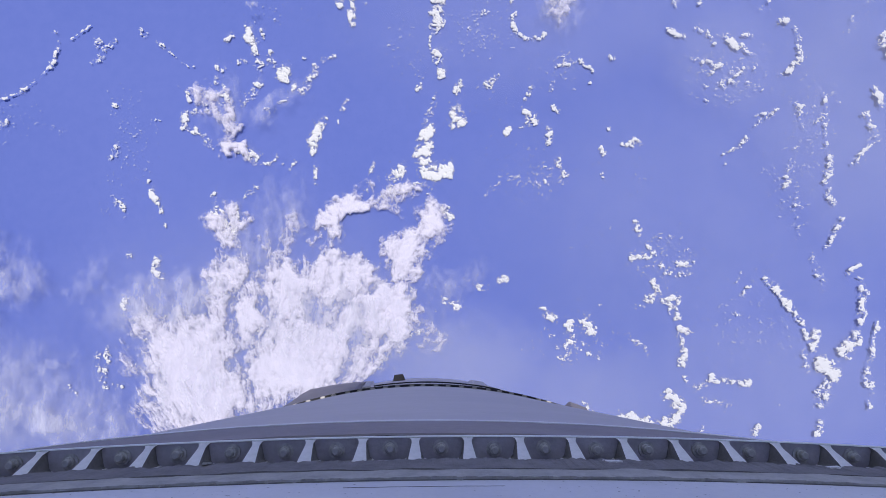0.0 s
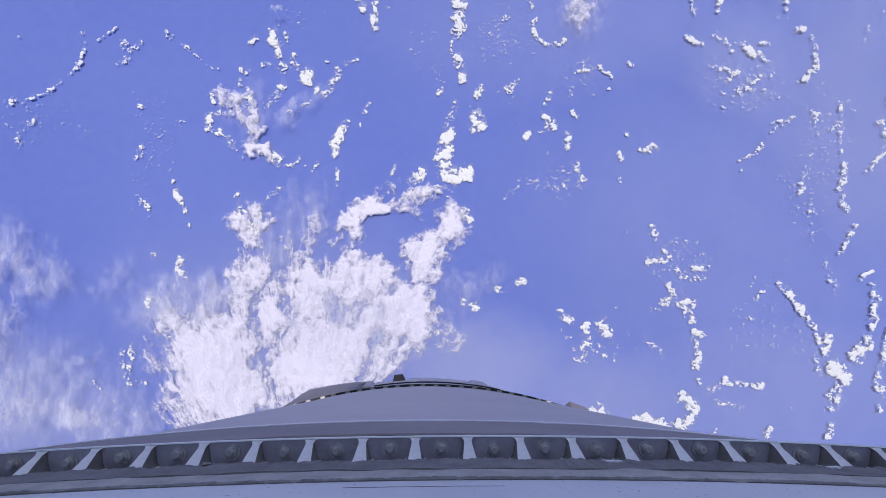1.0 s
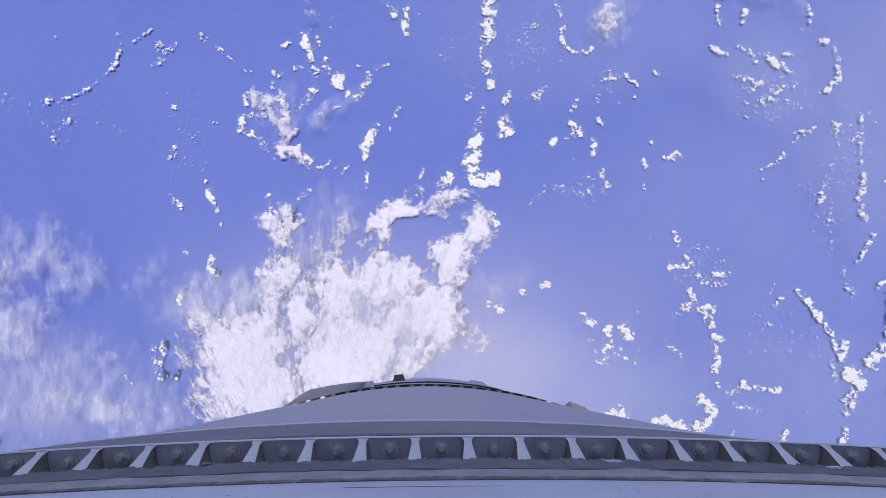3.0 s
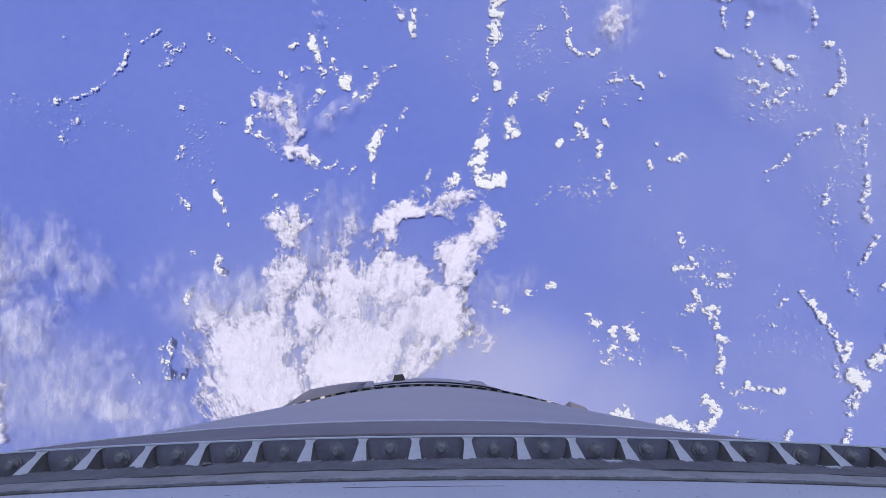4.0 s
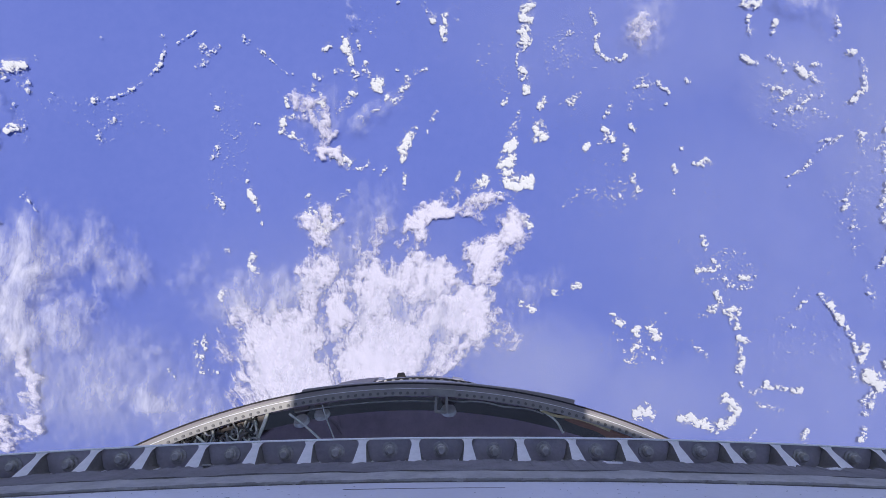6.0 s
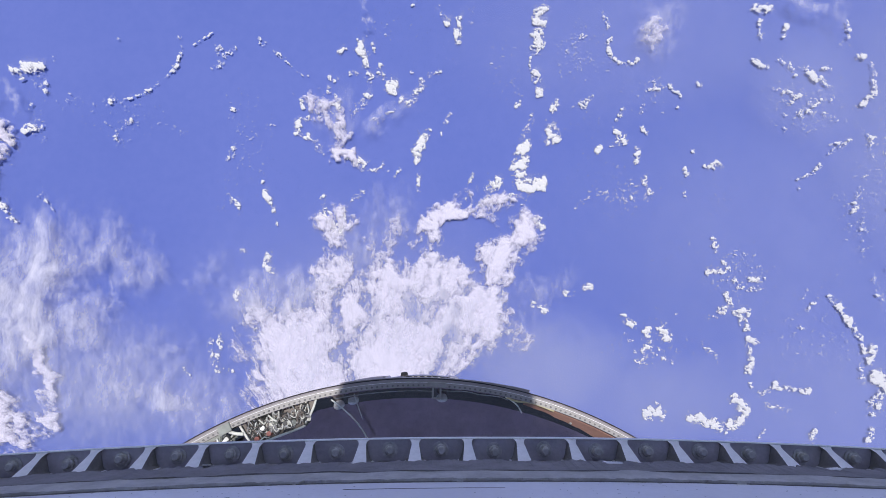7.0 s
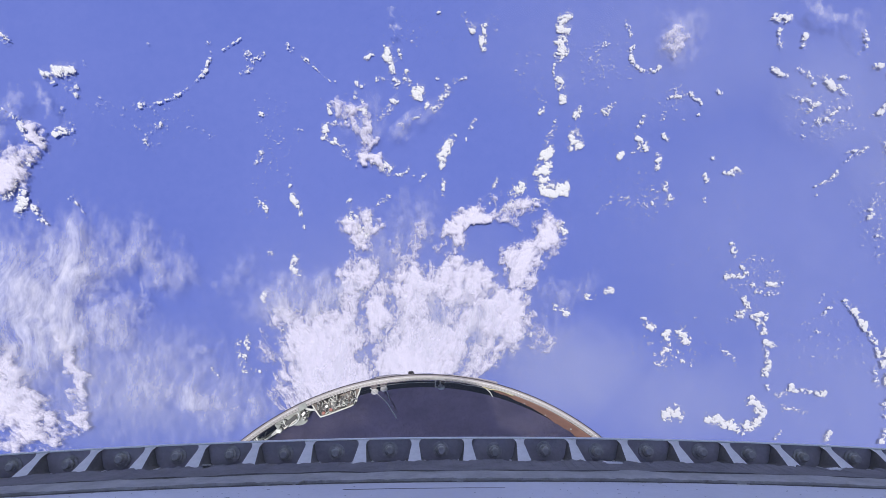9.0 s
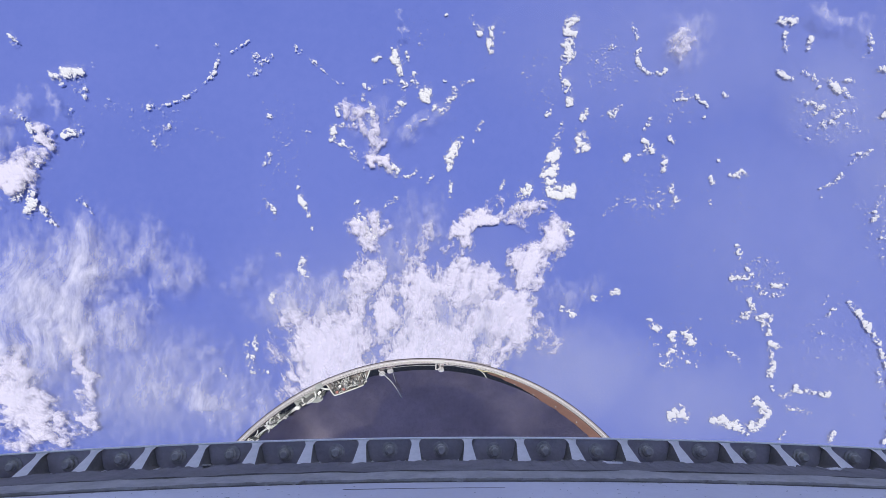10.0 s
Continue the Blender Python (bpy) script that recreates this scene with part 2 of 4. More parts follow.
band(9, 0.6, 380, 275, 410, 300)
band(6, 1.2, 414, 318)
band(8, 1.15, 420, 335, 428, 350, 440, 370)
band(6, 1.0, 442, 396)
band(7, 1.05, 360, 352, 370, 362, 375, 375)
band(30, 0.5, 340, 365, 400, 250, 430, 220)
band(20, 0.5, 270, 230, 200, 210)
band(8, 1.2, -30, 122, -16, 138)
band(13, 1.35, -8, 118, 18, 124)
band(6, 1.0, 8, 142, 24, 156)
band(8, 1.1, 40, 103)
band(8, 0.95, 25, 148, 30, 160)
band(12, 1.35, -4, 230, 8, 232)
band(18, 0.6, 0, 180, 30, 250)
band(9, 1.25, -90, 200, -70, 225, -52, 248, -32, 250)
band(18, 1.3, -64, 228, -45, 244)
band(9, 1.2, -52, 268, -58, 290)
band(16, 1.3, -80, 285, -110, 300, -90, 325, -100, 345)
band(14, 1.25, -70, 345, -75, 372)
band(10, 1.0, -50, 365, -25, 395)
band(9, 0.9, -105, 55, -95, 65)
band(22, 0.55, -60, 150, -110, 190, -30, 290)
band(10, 0.75, 15, 345, 40, 370)
# the broken group in the middle
band(9, 1.2, 590, 70, 588, 85, 597, 98)
band(9, 1.15, 600, 100, 602, 125, 612, 136)
band(6, 1.1, 612, 75, 615, 88)
band(4, 1.1, 637, 57)
band(6, 1.0, 552, 85, 565, 80)
band(9, 1.2, 540, 130, 545, 140)
band(6, 0.9, 575, 122, 590, 128)
band(10, 1.15, 630, 118, 632, 135)
band(11, 1.25, 642, 148, 652, 140, 648, 155)
band(9, 1.1, 658, 178, 665, 170)
band(9, 1.25, 700, 145, 690, 162, 677, 182)
band(7, 1.05, 715, 130, 735, 124)
band(5, 1.0, 687, 125)
band(6, 0.9, 755, 105, 760, 98)
band(9, 1.2, 607, 160, 598, 178, 580, 195)
band(6, 0.95, 612, 205, 630, 212, 650, 190)
band(9, 1.1, 485, 178, 492, 192)
band(9, 1.0, 500, 205, 480, 215)
band(8, 1.15, 478, 222, 477, 235)
band(8, 1.1, 500, 240, 515, 252, 523, 268)
band(5, 0.9, 480, 238, 495, 245)
band(16, 1.1, 560, 265, 578, 278, 595, 288)
band(14, 0.95, 520, 190, 545, 185, 555, 230)
band(10, 0.9, 535, 155, 545, 165)
band(5, 1.0, 610, 298, 622, 297, 632, 288)
band(5, 0.85, 640, 300, 655, 306, 665, 298)
band(13, 1.2, 702, 240, 695, 262, 688, 270)
band(9, 1.0, 712, 228, 690, 285)
band(7, 0.95, 698, 305, 697, 335)
band(6, 0.9, 748, 200, 740, 212)
band(6, 0.95, 738, 232)
band(8, 1.05, 583, 345, 595, 338, 575, 355)
band(8, 1.0, 525, 345, 530, 360)
band(15, 1.25, 530, 375, 540, 400, 552, 408)
band(14, 1.05, 560, 385, 548, 420)
band(12, 1.0, 425, 470, 430, 485, 428, 450)
band(5, 0.9, 395, 490)
band(9, 1.0, 365, 530, 372, 515)
band(8, 0.75, 370, 435, 385, 445)
band(9, 0.95, 322, 610, 325, 640, 335, 650)
band(9, 1.05, 340, 600, 335, 660, 360, 662)
band(7, 0.9, 278, 658, 288, 668)
band(9, 0.85, 345, 705, 340, 715)
# the long street that runs down the middle
band(14, 1.3, 912, 8, 905, 25, 912, 35)
band(14, 1.3, 903, 55, 912, 62, 902, 78)
band(4, 1.0, 895, 95, 898, 112)
band(11, 1.25, 907, 122, 908, 135)
band(11, 1.2, 908, 152, 912, 160)
band(9, 0.75, 868, 150, 880, 165, 870, 185)
band(9, 1.0, 945, 175, 938, 192)
band(14, 1.35, 936, 222, 932, 240, 940, 235)
band(10, 0.9, 900, 200, 890, 230)
band(14, 1.25, 893, 245, 880, 265)
band(15, 1.35, 885, 275, 872, 298)
band(16, 1.35, 875, 318, 895, 325, 915, 318)
band(14, 1.1, 835, 315, 825, 330)
band(15, 1.2, 815, 355, 840, 350, 860, 345)
band(10, 0.85, 890, 350, 885, 360)
band(11, 1.15, 905, 385, 920, 392)
band(9, 0.75, 798, 305, 780, 345)
band(9, 1.0, 765, 25, 762, 50, 768, 68)
band(8, 0.9, 728, 5, 745, 38)
band(9, 0.7, 785, 10, 790, 35)
band(6, 0.95, 683, 8)
# north-east
band(5, 1.1, 1022, 12, 1030, 38)
band(7, 1.1, 1037, 65, 1030, 72)
band(6, 1.15, 1033, 80, 1042, 95, 1055, 104, 1075, 104)
band(7, 1.1, 1085, 100, 1090, 95)
band(20, 0.55, 960, 65, 990, 90)
band(9, 1.0, 1003, 160, 988, 180)
band(11, 1.25, 1018, 262, 1022, 258)
band(6, 1.0, 1040, 252, 1055, 245)
band(10, 1.15, 1052, 225, 1068, 245)
band(6, 0.95, 1055, 203, 1065, 185)
band(9, 1.1, 1092, 258, 1083, 282)
band(7, 1.1, 1096, 218, 1105, 230)
band(7, 1.0, 1100, 190, 1100, 180)
band(14, 0.75, 1115, 130, 1135, 140, 1100, 150)
band(5, 1.05, 1145, 140, 1170, 160)
band(6, 1.05, 1163, 178)
band(6, 1.1, 1198, 137, 1206, 140)
band(5, 0.95, 1138, 196)
band(9, 1.05, 1192, 262)
band(9, 1.1, 1172, 292, 1180, 300)
band(6, 0.9, 1172, 320, 1178, 345)
band(11, 0.85, 1232, 285, 1240, 290, 1212, 290)
band(11, 0.9, 1105, 310, 1110, 345)
band(40, 0.5, 1030, 340, 1080, 360)
band(30, 0.48, 1240, 320, 1235, 365)
band(9, 0.8, 980, 360, 1000, 345)
band(12, 1.2, 1298, 2, 1320, 5)
band(7, 1.0, 1308, 25, 1312, 55)
band(9, 0.95, 1355, 30, 1352, 50)
band(7, 1.25, 1300, 98, 1325, 107)
band(8, 1.1, 1345, 92, 1362, 105)
band(5, 0.95, 1365, 108, 1372, 122)
band(10, 1.2, 1395, 112, 1408, 128)
band(8, 1.15, 1420, 128, 1437, 142)
band(7, 1.0, 1422, 110, 1438, 108)
band(30, 0.62, 1345, 160, 1395, 190, 1410, 220)
band(8, 1.0, 1338, 148, 1400, 160)
band(8, 0.95, 1390, 185, 1405, 190)
band(26, 0.55, 1450, 160, 1480, 180)
band(5, 0.9, 1465, 25, 1468, 60)
band(8, 0.95, 1480, 92, 1500, 88)
band(7, 1.1, 1510, 100, 1518, 120, 1515, 140)
band(8, 1.15, 1520, 150, 1508, 160, 1495, 172)
band(8, 1.1, 1440, 250, 1465, 240)
band(7, 0.85, 1475, 235, 1430, 265)
band(6, 1.05, 1422, 284, 1410, 300)
band(6, 0.95, 1380, 312, 1412, 300)
band(8, 0.8, 1385, 325)
band(9, 0.95, 1448, 342)
band(10, 0.85, 1485, 338, 1490, 360)
band(14, 0.6, 1490, 300, 1480, 400)
band(16, 0.6, 1522, 210, 1530, 270, 1520, 320)
band(8, 0.8, 1550, 210, 1555, 310)
band(10, 1.05, 1560, 320, 1555, 362)
band(9, 1.05, 1555, 375, 1560, 400)
band(8, 1.0, 1545, 470, 1575, 425)
band(14, 1.2, 1660, 125, 1668, 150)
band(12, 1.1, 1640, 210, 1648, 230)
band(14, 0.8, 1620, 250, 1640, 290, 1600, 330)
band(40, 0.5, 1600, 100, 1640, 60)
# south-east
band(7, 1.0, 1225, 420, 1230, 440)
band(9, 1.05, 1220, 482, 1240, 478)
band(8, 0.95, 1245, 460, 1260, 475)
band(12, 0.75, 1260, 445, 1290, 450)
band(8, 1.1, 1300, 488, 1322, 490)
band(12, 0.8, 1275, 505, 1315, 505, 1320, 480)
band(10, 1.1, 1255, 520, 1258, 535)
band(12, 1.2, 1240, 550, 1265, 545, 1285, 545)
band(9, 1.15, 1278, 555, 1290, 580)
band(9, 1.1, 1295, 600, 1318, 605)
band(8, 0.95, 1222, 562, 1230, 560)
band(9, 1.0, 1295, 610, 1298, 660)
band(7, 1.0, 1302, 680, 1305, 690)
band(10, 0.95, 1315, 698, 1340, 690, 1365, 688)
band(9, 1.05, 1345, 682, 1375, 693, 1405, 698)
band(12, 0.75, 1330, 720, 1370, 728)
band(9, 1.1, 1008, 510, 1000, 512)
band(9, 0.85, 960, 520, 975, 522)
band(12, 0.8, 905, 540, 925, 550)
band(9, 1.2, 1068, 560, 1085, 578)
band(13, 1.3, 1135, 578, 1145, 592)
band(11, 1.15, 1110, 585, 1120, 600)
band(16, 0.95, 1110, 615, 1100, 640, 1125, 615)
band(12, 0.65, 1060, 610, 1070, 590)
band(5, 1.0, 1128, 546)
band(6, 0.9, 1168, 553)
band(10, 0.9, 1225, 615, 1235, 632)
band(7, 0.75, 1205, 605, 1240, 645)
band(15, 1.30, 1128, 722, 1135, 735, 1112, 735)
band(13, 1.3, 1190, 744, 1210, 742)
band(10, 1.15, 1215, 750, 1250, 752)
band(14, 1.3, 1272, 710, 1290, 722, 1288, 740, 1265, 755)
band(12, 1.0, 1235, 748, 1255, 765)
band(7, 0.9, 1330, 760, 1320, 775)
band(12, 1.0, 1415, 770, 1410, 780)
band(9, 1.0, 1455, 728)
band(10, 1.15, 1410, 535, 1405, 540)
band(8, 0.75, 1385, 530, 1400, 510)
band(8, 1.0, 1445, 525, 1465, 550)
band(9, 1.2, 1470, 555, 1478, 572)
band(7, 1.1, 1485, 582, 1500, 598)
band(8, 1.0, 1505, 610, 1515, 640)
band(10, 1.05, 1515, 640, 1525, 615)
band(20, 1.3, 1528, 668, 1550, 678)
band(15, 1.2, 1535, 700, 1525, 730)
band(14, 1.2, 1570, 650, 1585, 620)
band(10, 1.1, 1595, 600, 1605, 560, 1600, 530)
band(9, 1.0, 1580, 520, 1598, 505)
band(8, 0.9, 1497, 640, 1500, 680)
band(10, 0.85, 1520, 760, 1515, 780)
band(8, 1.0, 1600, 700, 1612, 640, 1625, 600)
band(14, 0.7, 1525, 490, 1540, 540)
band(9, 0.9, 1605, 740, 1610, 700)
band(30, 0.5, 1450, 480, 1400, 570)
band(50, 0.42, 1120, 440, 1300, 430)
# faint speckle between the streets
band(70, 0.42, 980, 120, 1010, 260)
band(80, 0.40, 1450, 60, 1500, 300)
band(60, 0.40, 860, 90, 850, 160)
band(60, 0.38, 1350, 620, 1400, 760)
for bx, by, brx, bry, bs in (
    (1060, 335, 120, 55, 0.62), (1395, 180, 110, 80, 0.66), (1490, 370, 55, 120, 0.62), (855, 125, 50, 90, 0.52), (170, 215, 120, 50, 0.50),
    (1120, 610, 110, 60, 0.60), (1400, 600, 150, 120, 0.54), (390, 245, 60, 120, 0.47), (980, 85, 80, 70, 0.60), (1530, 255, 60, 150, 0.60),
    (1270, 480, 110, 50, 0.64), (1100, 160, 60, 60, 0.52), (930, 525, 70, 40, 0.52), (90, 185, 120, 30, 0.52), (620, 40, 120, 40, 0.42),
):
    blot(cumulus_field, bx, by, brx, bry, 0, bs - 0.01, 1.0)
# --- the big bank ---
for bx, by, brx, bry, bt, bs in (
    (478, 628, 84, 100, -20, 1.2), (420, 570, 55, 38, 30, 0.9), (500, 690, 110, 60, 0, 1.2), (560, 560, 90, 60, -30, 0.95),
    (650, 640, 110, 70, 0, 1.2), (700, 590, 110, 70, -20, 1.1), (660, 520, 95, 55, -20, 1.1), (740, 490, 75, 45, 0, 1.05),
):
    blot(bank_field, bx, by, brx, bry, bt, bs)
for bx, by, brx, bry, bt, bs in (
    (800, 560, 62, 62, 0, 1.10), (838, 465, 50, 42, -45, 1.10), (882, 412, 46, 30, -45, 1.02), (545, 480, 48, 38, -30, 0.95),
    (615, 460, 75, 45, -60, 0.5), (765, 378, 48, 26, -18, 1.02), (715, 405, 30, 22, -40, 0.95), (730, 425, 30, 22, 0, 0.85),
    (835, 358, 40, 22, -10, 0.95), (545, 400, 34, 26, 50, 1.0), (525, 183, 25, 21, 5, 0.85), (548, 225, 11, 42, -22, 0.9), (572, 274, 30, 17, 30, 1.15),
):
    blot(bank_field, bx, by, brx, bry, bt, bs)
for bx, by, brx, bry, bt, bs in (
    (1117, 42, 22, 32, -15, 0.85), (800, 610, 60, 30, -20, 0.75), (850, 590, 50, 40, 0, 0.45), (22, 655, 15, 78, -11, 1.15),
    (30, 745, 14, 40, -10, 0.9), (-10, 770, 30, 40, 0, 0.9), (-88, 715, 58, 105, -22, 1.1), (-100, 302, 55, 38, -25, 1.1), (-46, 236, 44, 15, 42, 1.0), (760, 640, 60, 40, 0, 0.8),
):
    blot(bank_field, bx, by, brx, bry, bt, bs)
for bx, by, brx, bry, bt, bs in (
    (576, 630, 10, 45, -5, -0.55), (690, 550, 26, 24, 0, -0.55), (600, 545, 14, 30, -10, -0.45), (560, 488, 22, 14, -20, -0.5),
    (765, 425, 45, 22, -25, -0.75), (800, 480, 14, 36, -10, -0.5), (755, 602, 18, 10, 0, -0.5), (550, 560, 12, 30, 0, -0.3), (425, 520, 20, 30, 0, -0.4),
):
    blot(bank_field, bx, by, brx, bry, bt, bs)
np.clip(bank_field, 0, 1.3, out=bank_field)
# --- cirrus and haze ---
for bx, by, brx, bry, bt, bs in (
    (40, 470, 75, 90, 10, 0.7), (130, 440, 90, 60, 10, 0.45), (20, 560, 60, 90, 0, 0.75), (110, 570, 70, 60, 0, 0.5),
    (200, 480, 60, 45, 0, 0.45), (-60, 560, 90, 150, 0, 0.75), (150, 680, 190, 100, 0, 0.42), (230, 700, 110, 40, 15, 0.6),
):
    blot(veil_field, bx, by, brx, bry, bt, bs)
for bx, by, brx, bry, bt, bs in (
    (505, 640, 95, 100, 0, 0.5), (720, 570, 140, 90, 0, 0.5), (163, 530, 7, 48, -8, 0.42), (250, 625, 60, 12, -15, 0.45),
    (330, 720, 80, 60, 0, 0.45), (640, 380, 60, 50, -60, 0.33), (610, 430, 100, 45, -50, 0.32), (560, 200, 30, 60, 20, 0.25),
    (920, 510, 60, 26, -20, 0.3), (850, 570, 80, 70, 0, 0.18), (640, 205, 50, 18, -20, 0.4),
):
    blot(veil_field, bx, by, brx, bry, bt, bs)
for bx, by, brx, bry, bt, bs in (
    (-18, 176, 10, 26, -25, 0.4), (-90, 190, 22, 30, 30, 0.4), (-112, 240, 20, 46, 0, 0.4), (1390, 8, 60, 14, 20, 0.5), (1117, 45, 40, 50, 0, 0.4), (330, 480, 60, 20, -40, 0.3),
    (450, 520, 110, 40, -10, 0.5), (600, 32, 7, 11, 0, 0.7),
):
    blot(veil_field, bx, by, brx, bry, bt, bs)
for bx, by, brx, bry, bt, bs in (
    (930, 650, 170, 110, 0, 0.55), (1150, 60, 420, 190, 0, 0.30), (1400, 160, 190, 150, 30, 0.42), (1420, 700, 380, 170, 0, 0.42), (1560, 220, 220, 340, 0, 0.45), (1350, 430, 420, 330, 0, 0.32),
    (1120, 700, 240, 110, 0, 0.45), (170, 690, 260, 140, 0, 0.4), (600, 560, 320, 200, 0, 0.35),
):
    blot(haze_field, bx, by, brx, bry, bt, bs, 0.5)


def cloud_sheet(name, density, height, level, mat, label, kind="stuff"):
    """A sheet of cloud that exists only where there is density."""
    ny, nx = density.shape
    keep = density > 0.01
    face = keep[:-1, :-1] | keep[1:, :-1] | keep[:-1, 1:] | keep[1:, 1:]
    used = np.zeros_like(keep)
    used[:-1, :-1] |= face
    used[1:, :-1] |= face
    used[:-1, 1:] |= face
    used[1:, 1:] |= face
    index = np.full(density.shape, -1, dtype=np.int64)
    index[used] = np.arange(used.sum())
    co = np.stack([(GX[used] - 784) * 3, (441 - GY[used]) * 3, -ALT + level + height * np.clip(density[used], 0, 1.2)], 1)
    q = np.stack([index[:-1, :-1][face], index[1:, :-1][face], index[1:, 1:][face], index[:-1, 1:][face]], 1)
    me = bpy.data.meshes.new(name)
    me.vertices.add(len(co))
    me.vertices.foreach_set("co", co.ravel())
    me.loops.add(q.size)
    me.loops.foreach_set("vertex_index", q.ravel())
    me.polygons.add(len(q))
    me.polygons.foreach_set("loop_start", np.arange(0, q.size, 4))
    me.polygons.foreach_set("use_smooth", np.ones(len(q), dtype=bool))
    me.update(calc_edges=True)
    at = me.attributes.new("cover", "FLOAT", "POINT")
    at.data.foreach_set("value", np.clip(density[used], 0, 1.5).astype(np.float32))
    me.materials.append(mat)
    ob = new(name, me)
    DRIFT.append(tagged(ob, label, "cloud", kind=kind))
    return ob


DRIFT = []      # the sea and all clouds, which drift together below the rocket


def build_sea():
    sea = tagged(new("sea"), "deep blue open ocean far below the rocket", "ocean", kind="structure")
    # slightly domed sheet out to the horizon
    verts, faces, rings, n = [(0, 0, -ALT)], [], [0.4, 0.8, 1.4, 2.2, 3.2, 4.6, 7, 11, 17, 25, 34], 96
    for r in rings:
        for i in range(n):
            a = 2 * math.pi * i / n
            verts.append((1000 * r * math.cos(a), 1000 * r * math.sin(a), -ALT - (1000 * r) ** 2 / (2 * 191000)))
    for i in range(n):
        faces.append((0, 1 + i, 1 + (i + 1) % n))
    for k in range(len(rings) - 1):
        for i in range(n):
            faces.append((1 + k * n + i, 1 + (k + 1) * n + i, 1 + (k + 1) * n + (i + 1) % n, 1 + k * n + (i + 1) % n))
    ob = mesh_object("ocean", verts, faces, OCEAN, True)
    under(ob, sea, "deep blue ocean surface")
    fringe = np.clip(bank_field * 1.5, 0, 1) * np.clip((1.1 - bank_field) * 2, 0, 1) * (GX > 220)
    np.maximum(cumulus_field, 0.72 * fringe, out=cumulus_field)
    sx, sy = GX + 9 * (fbm(GX, GY, 8, 3, 77, 0.65) - 0.5), GY + 9 * (fbm(GX, GY, 8, 3, 78, 0.65) - 0.5)
    puffs = fbm(sx * 0.85, sy * 1.15, 9, 4, 21, 0.72)
    rag = fbm(sx * 0.8 + sy * 0.35, (sy * 0.9 - sx * 0.35) * 1.5, 3.6, 3, 63, 0.8)
    specks = fbm(GX + 0.4 * GY, GY * 1.1, 3.4, 2, 91, 0.6)
    cum = (cumulus_field * (1.12 + 0.05 * (GX > 850)) + (2.3 * (puffs - 0.5) + 1.7 * (rag - 0.5)) * np.clip((cumulus_field - 0.30) / 0.45, 0.5, 1) - 1.03) * 2.2
    cum = cum + 2.0 * (fbm(GX, GY, 12, 2, 57) - 0.5) * (cumulus_field > 0.4)      # gaps along the streets
    fine_drops = np.minimum((np.minimum(cumulus_field, 0.75) + 2.2 * (specks - 0.5) - 0.985) * 1.3, 0.33)
    cum = np.clip(np.maximum(cum, fine_drops), 0, 1.2) * (cumulus_field > 0.1)
    # the larger ones trail thin wisps down the wind
    core = np.clip(cum * 1.2, 0, 1)
    for k in (1, 2):
        core = (core + np.roll(core, k, 0) + np.roll(core, -k, 0) + np.roll(core, k, 1) + np.roll(core, -k, 1)) / 5
    tail = core.copy()
    for k in range(1, 22):
        np.maximum(tail, np.roll(core, (-round(k * 1.0), round(k * 0.45)), (0, 1)) * (1 - k / 22) ** 0.8, out=tail)
    comb = fbm((GX * 0.91 + GY * 0.41), (GY * 0.91 - GX * 0.41) * 0.3, 6, 4, 131, 0.65)
    tail = np.clip(tail * (0.1 + 1.75 * comb) * 1.05 - 0.10, 0, 1.1) * np.clip(1 - 1.2 * bank_field, 0, 1)
    cum = np.maximum(cum, np.where(GX > 950, 0.12, 0.22) * tail * (tail > 0.03))
    cloud_sheet("cumulus", cum, 5, 6, CUMULUS, "scattered small white cumulus clouds in ragged streets over the ocean")
    # filaments fan out up the wind from the heart of the bank, over a softer mottling
    across = np.arctan2(WARPX - 600, 980 - WARPY) * 520
    along = np.hypot(WARPX - 600, 980 - WARPY) * 0.26
    strands = fbm(across + 10 * (fbm(GX, GY, 30, 3, 34) - 0.5), along, 11, 5, 31, 0.72)
    mottle = fbm(WARPX * 0.8, WARPY * 1.2, 20, 5, 33, 0.68)
    bank = np.clip(bank_field + (1.55 * (strands - 0.5) + 1.35 * (mottle - 0.47)) * np.clip(bank_field * 4, 0, 1) * np.clip(1.85 - 1.15 * bank_field, 0.35, 1), 0, 1.3) * (bank_field > 0.03)
    cloud_sheet("cloud_bank", bank * (GX >= 260), 16, 14, BANK, "large bright white cloud bank with ragged streaming edges", "")
    cloud_sheet("cloud_bank", bank * (GX < 260), 16, 14, BANK, "long bright white cloud bank under thin cirrus")
    wx_, wy_ = GX + 70 * (fbm(GX, GY, 90, 3, 51) - 0.5), GY + 70 * (fbm(GX, GY, 90, 3, 52) - 0.5)
    wisp = fbm(wx_ * 0.97 + wy_ * 0.25, (wy_ * 0.97 - wx_ * 0.25) * np.where(GX < 70, 0.2, 0.4), 24, 6, 41, 0.66)
    veil = np.clip(veil_field * (0.22 + 1.50 * wisp), 0, 1.3) * (veil_field > 0.015)
    cloud_sheet("cirrus_veil", veil, 10, 90, VEIL, "thin streaked white cirrus veil high over the ocean")
    cloud_sheet("haze", np.clip(haze_field, 0, 1.0) * (haze_field > 0.012), 0, 130, HAZE, "faint smooth bluish haze over the ocean")
    # unseen broken cloud out to the horizon, tinted to bounce bluer light onto the stages
    verts, faces, rings, n = [], [], [3.5, 4.2, 5.5, 8, 12, 18, 26, 34], 96
    for r in rings:
        for i in range(n):
            a = 2 * math.pi * i / n
            verts.append((1000 * r * math.cos(a), 1000 * r * math.sin(a), -ALT + 60 - (1000 * r) ** 2 / (2 * 191000)))
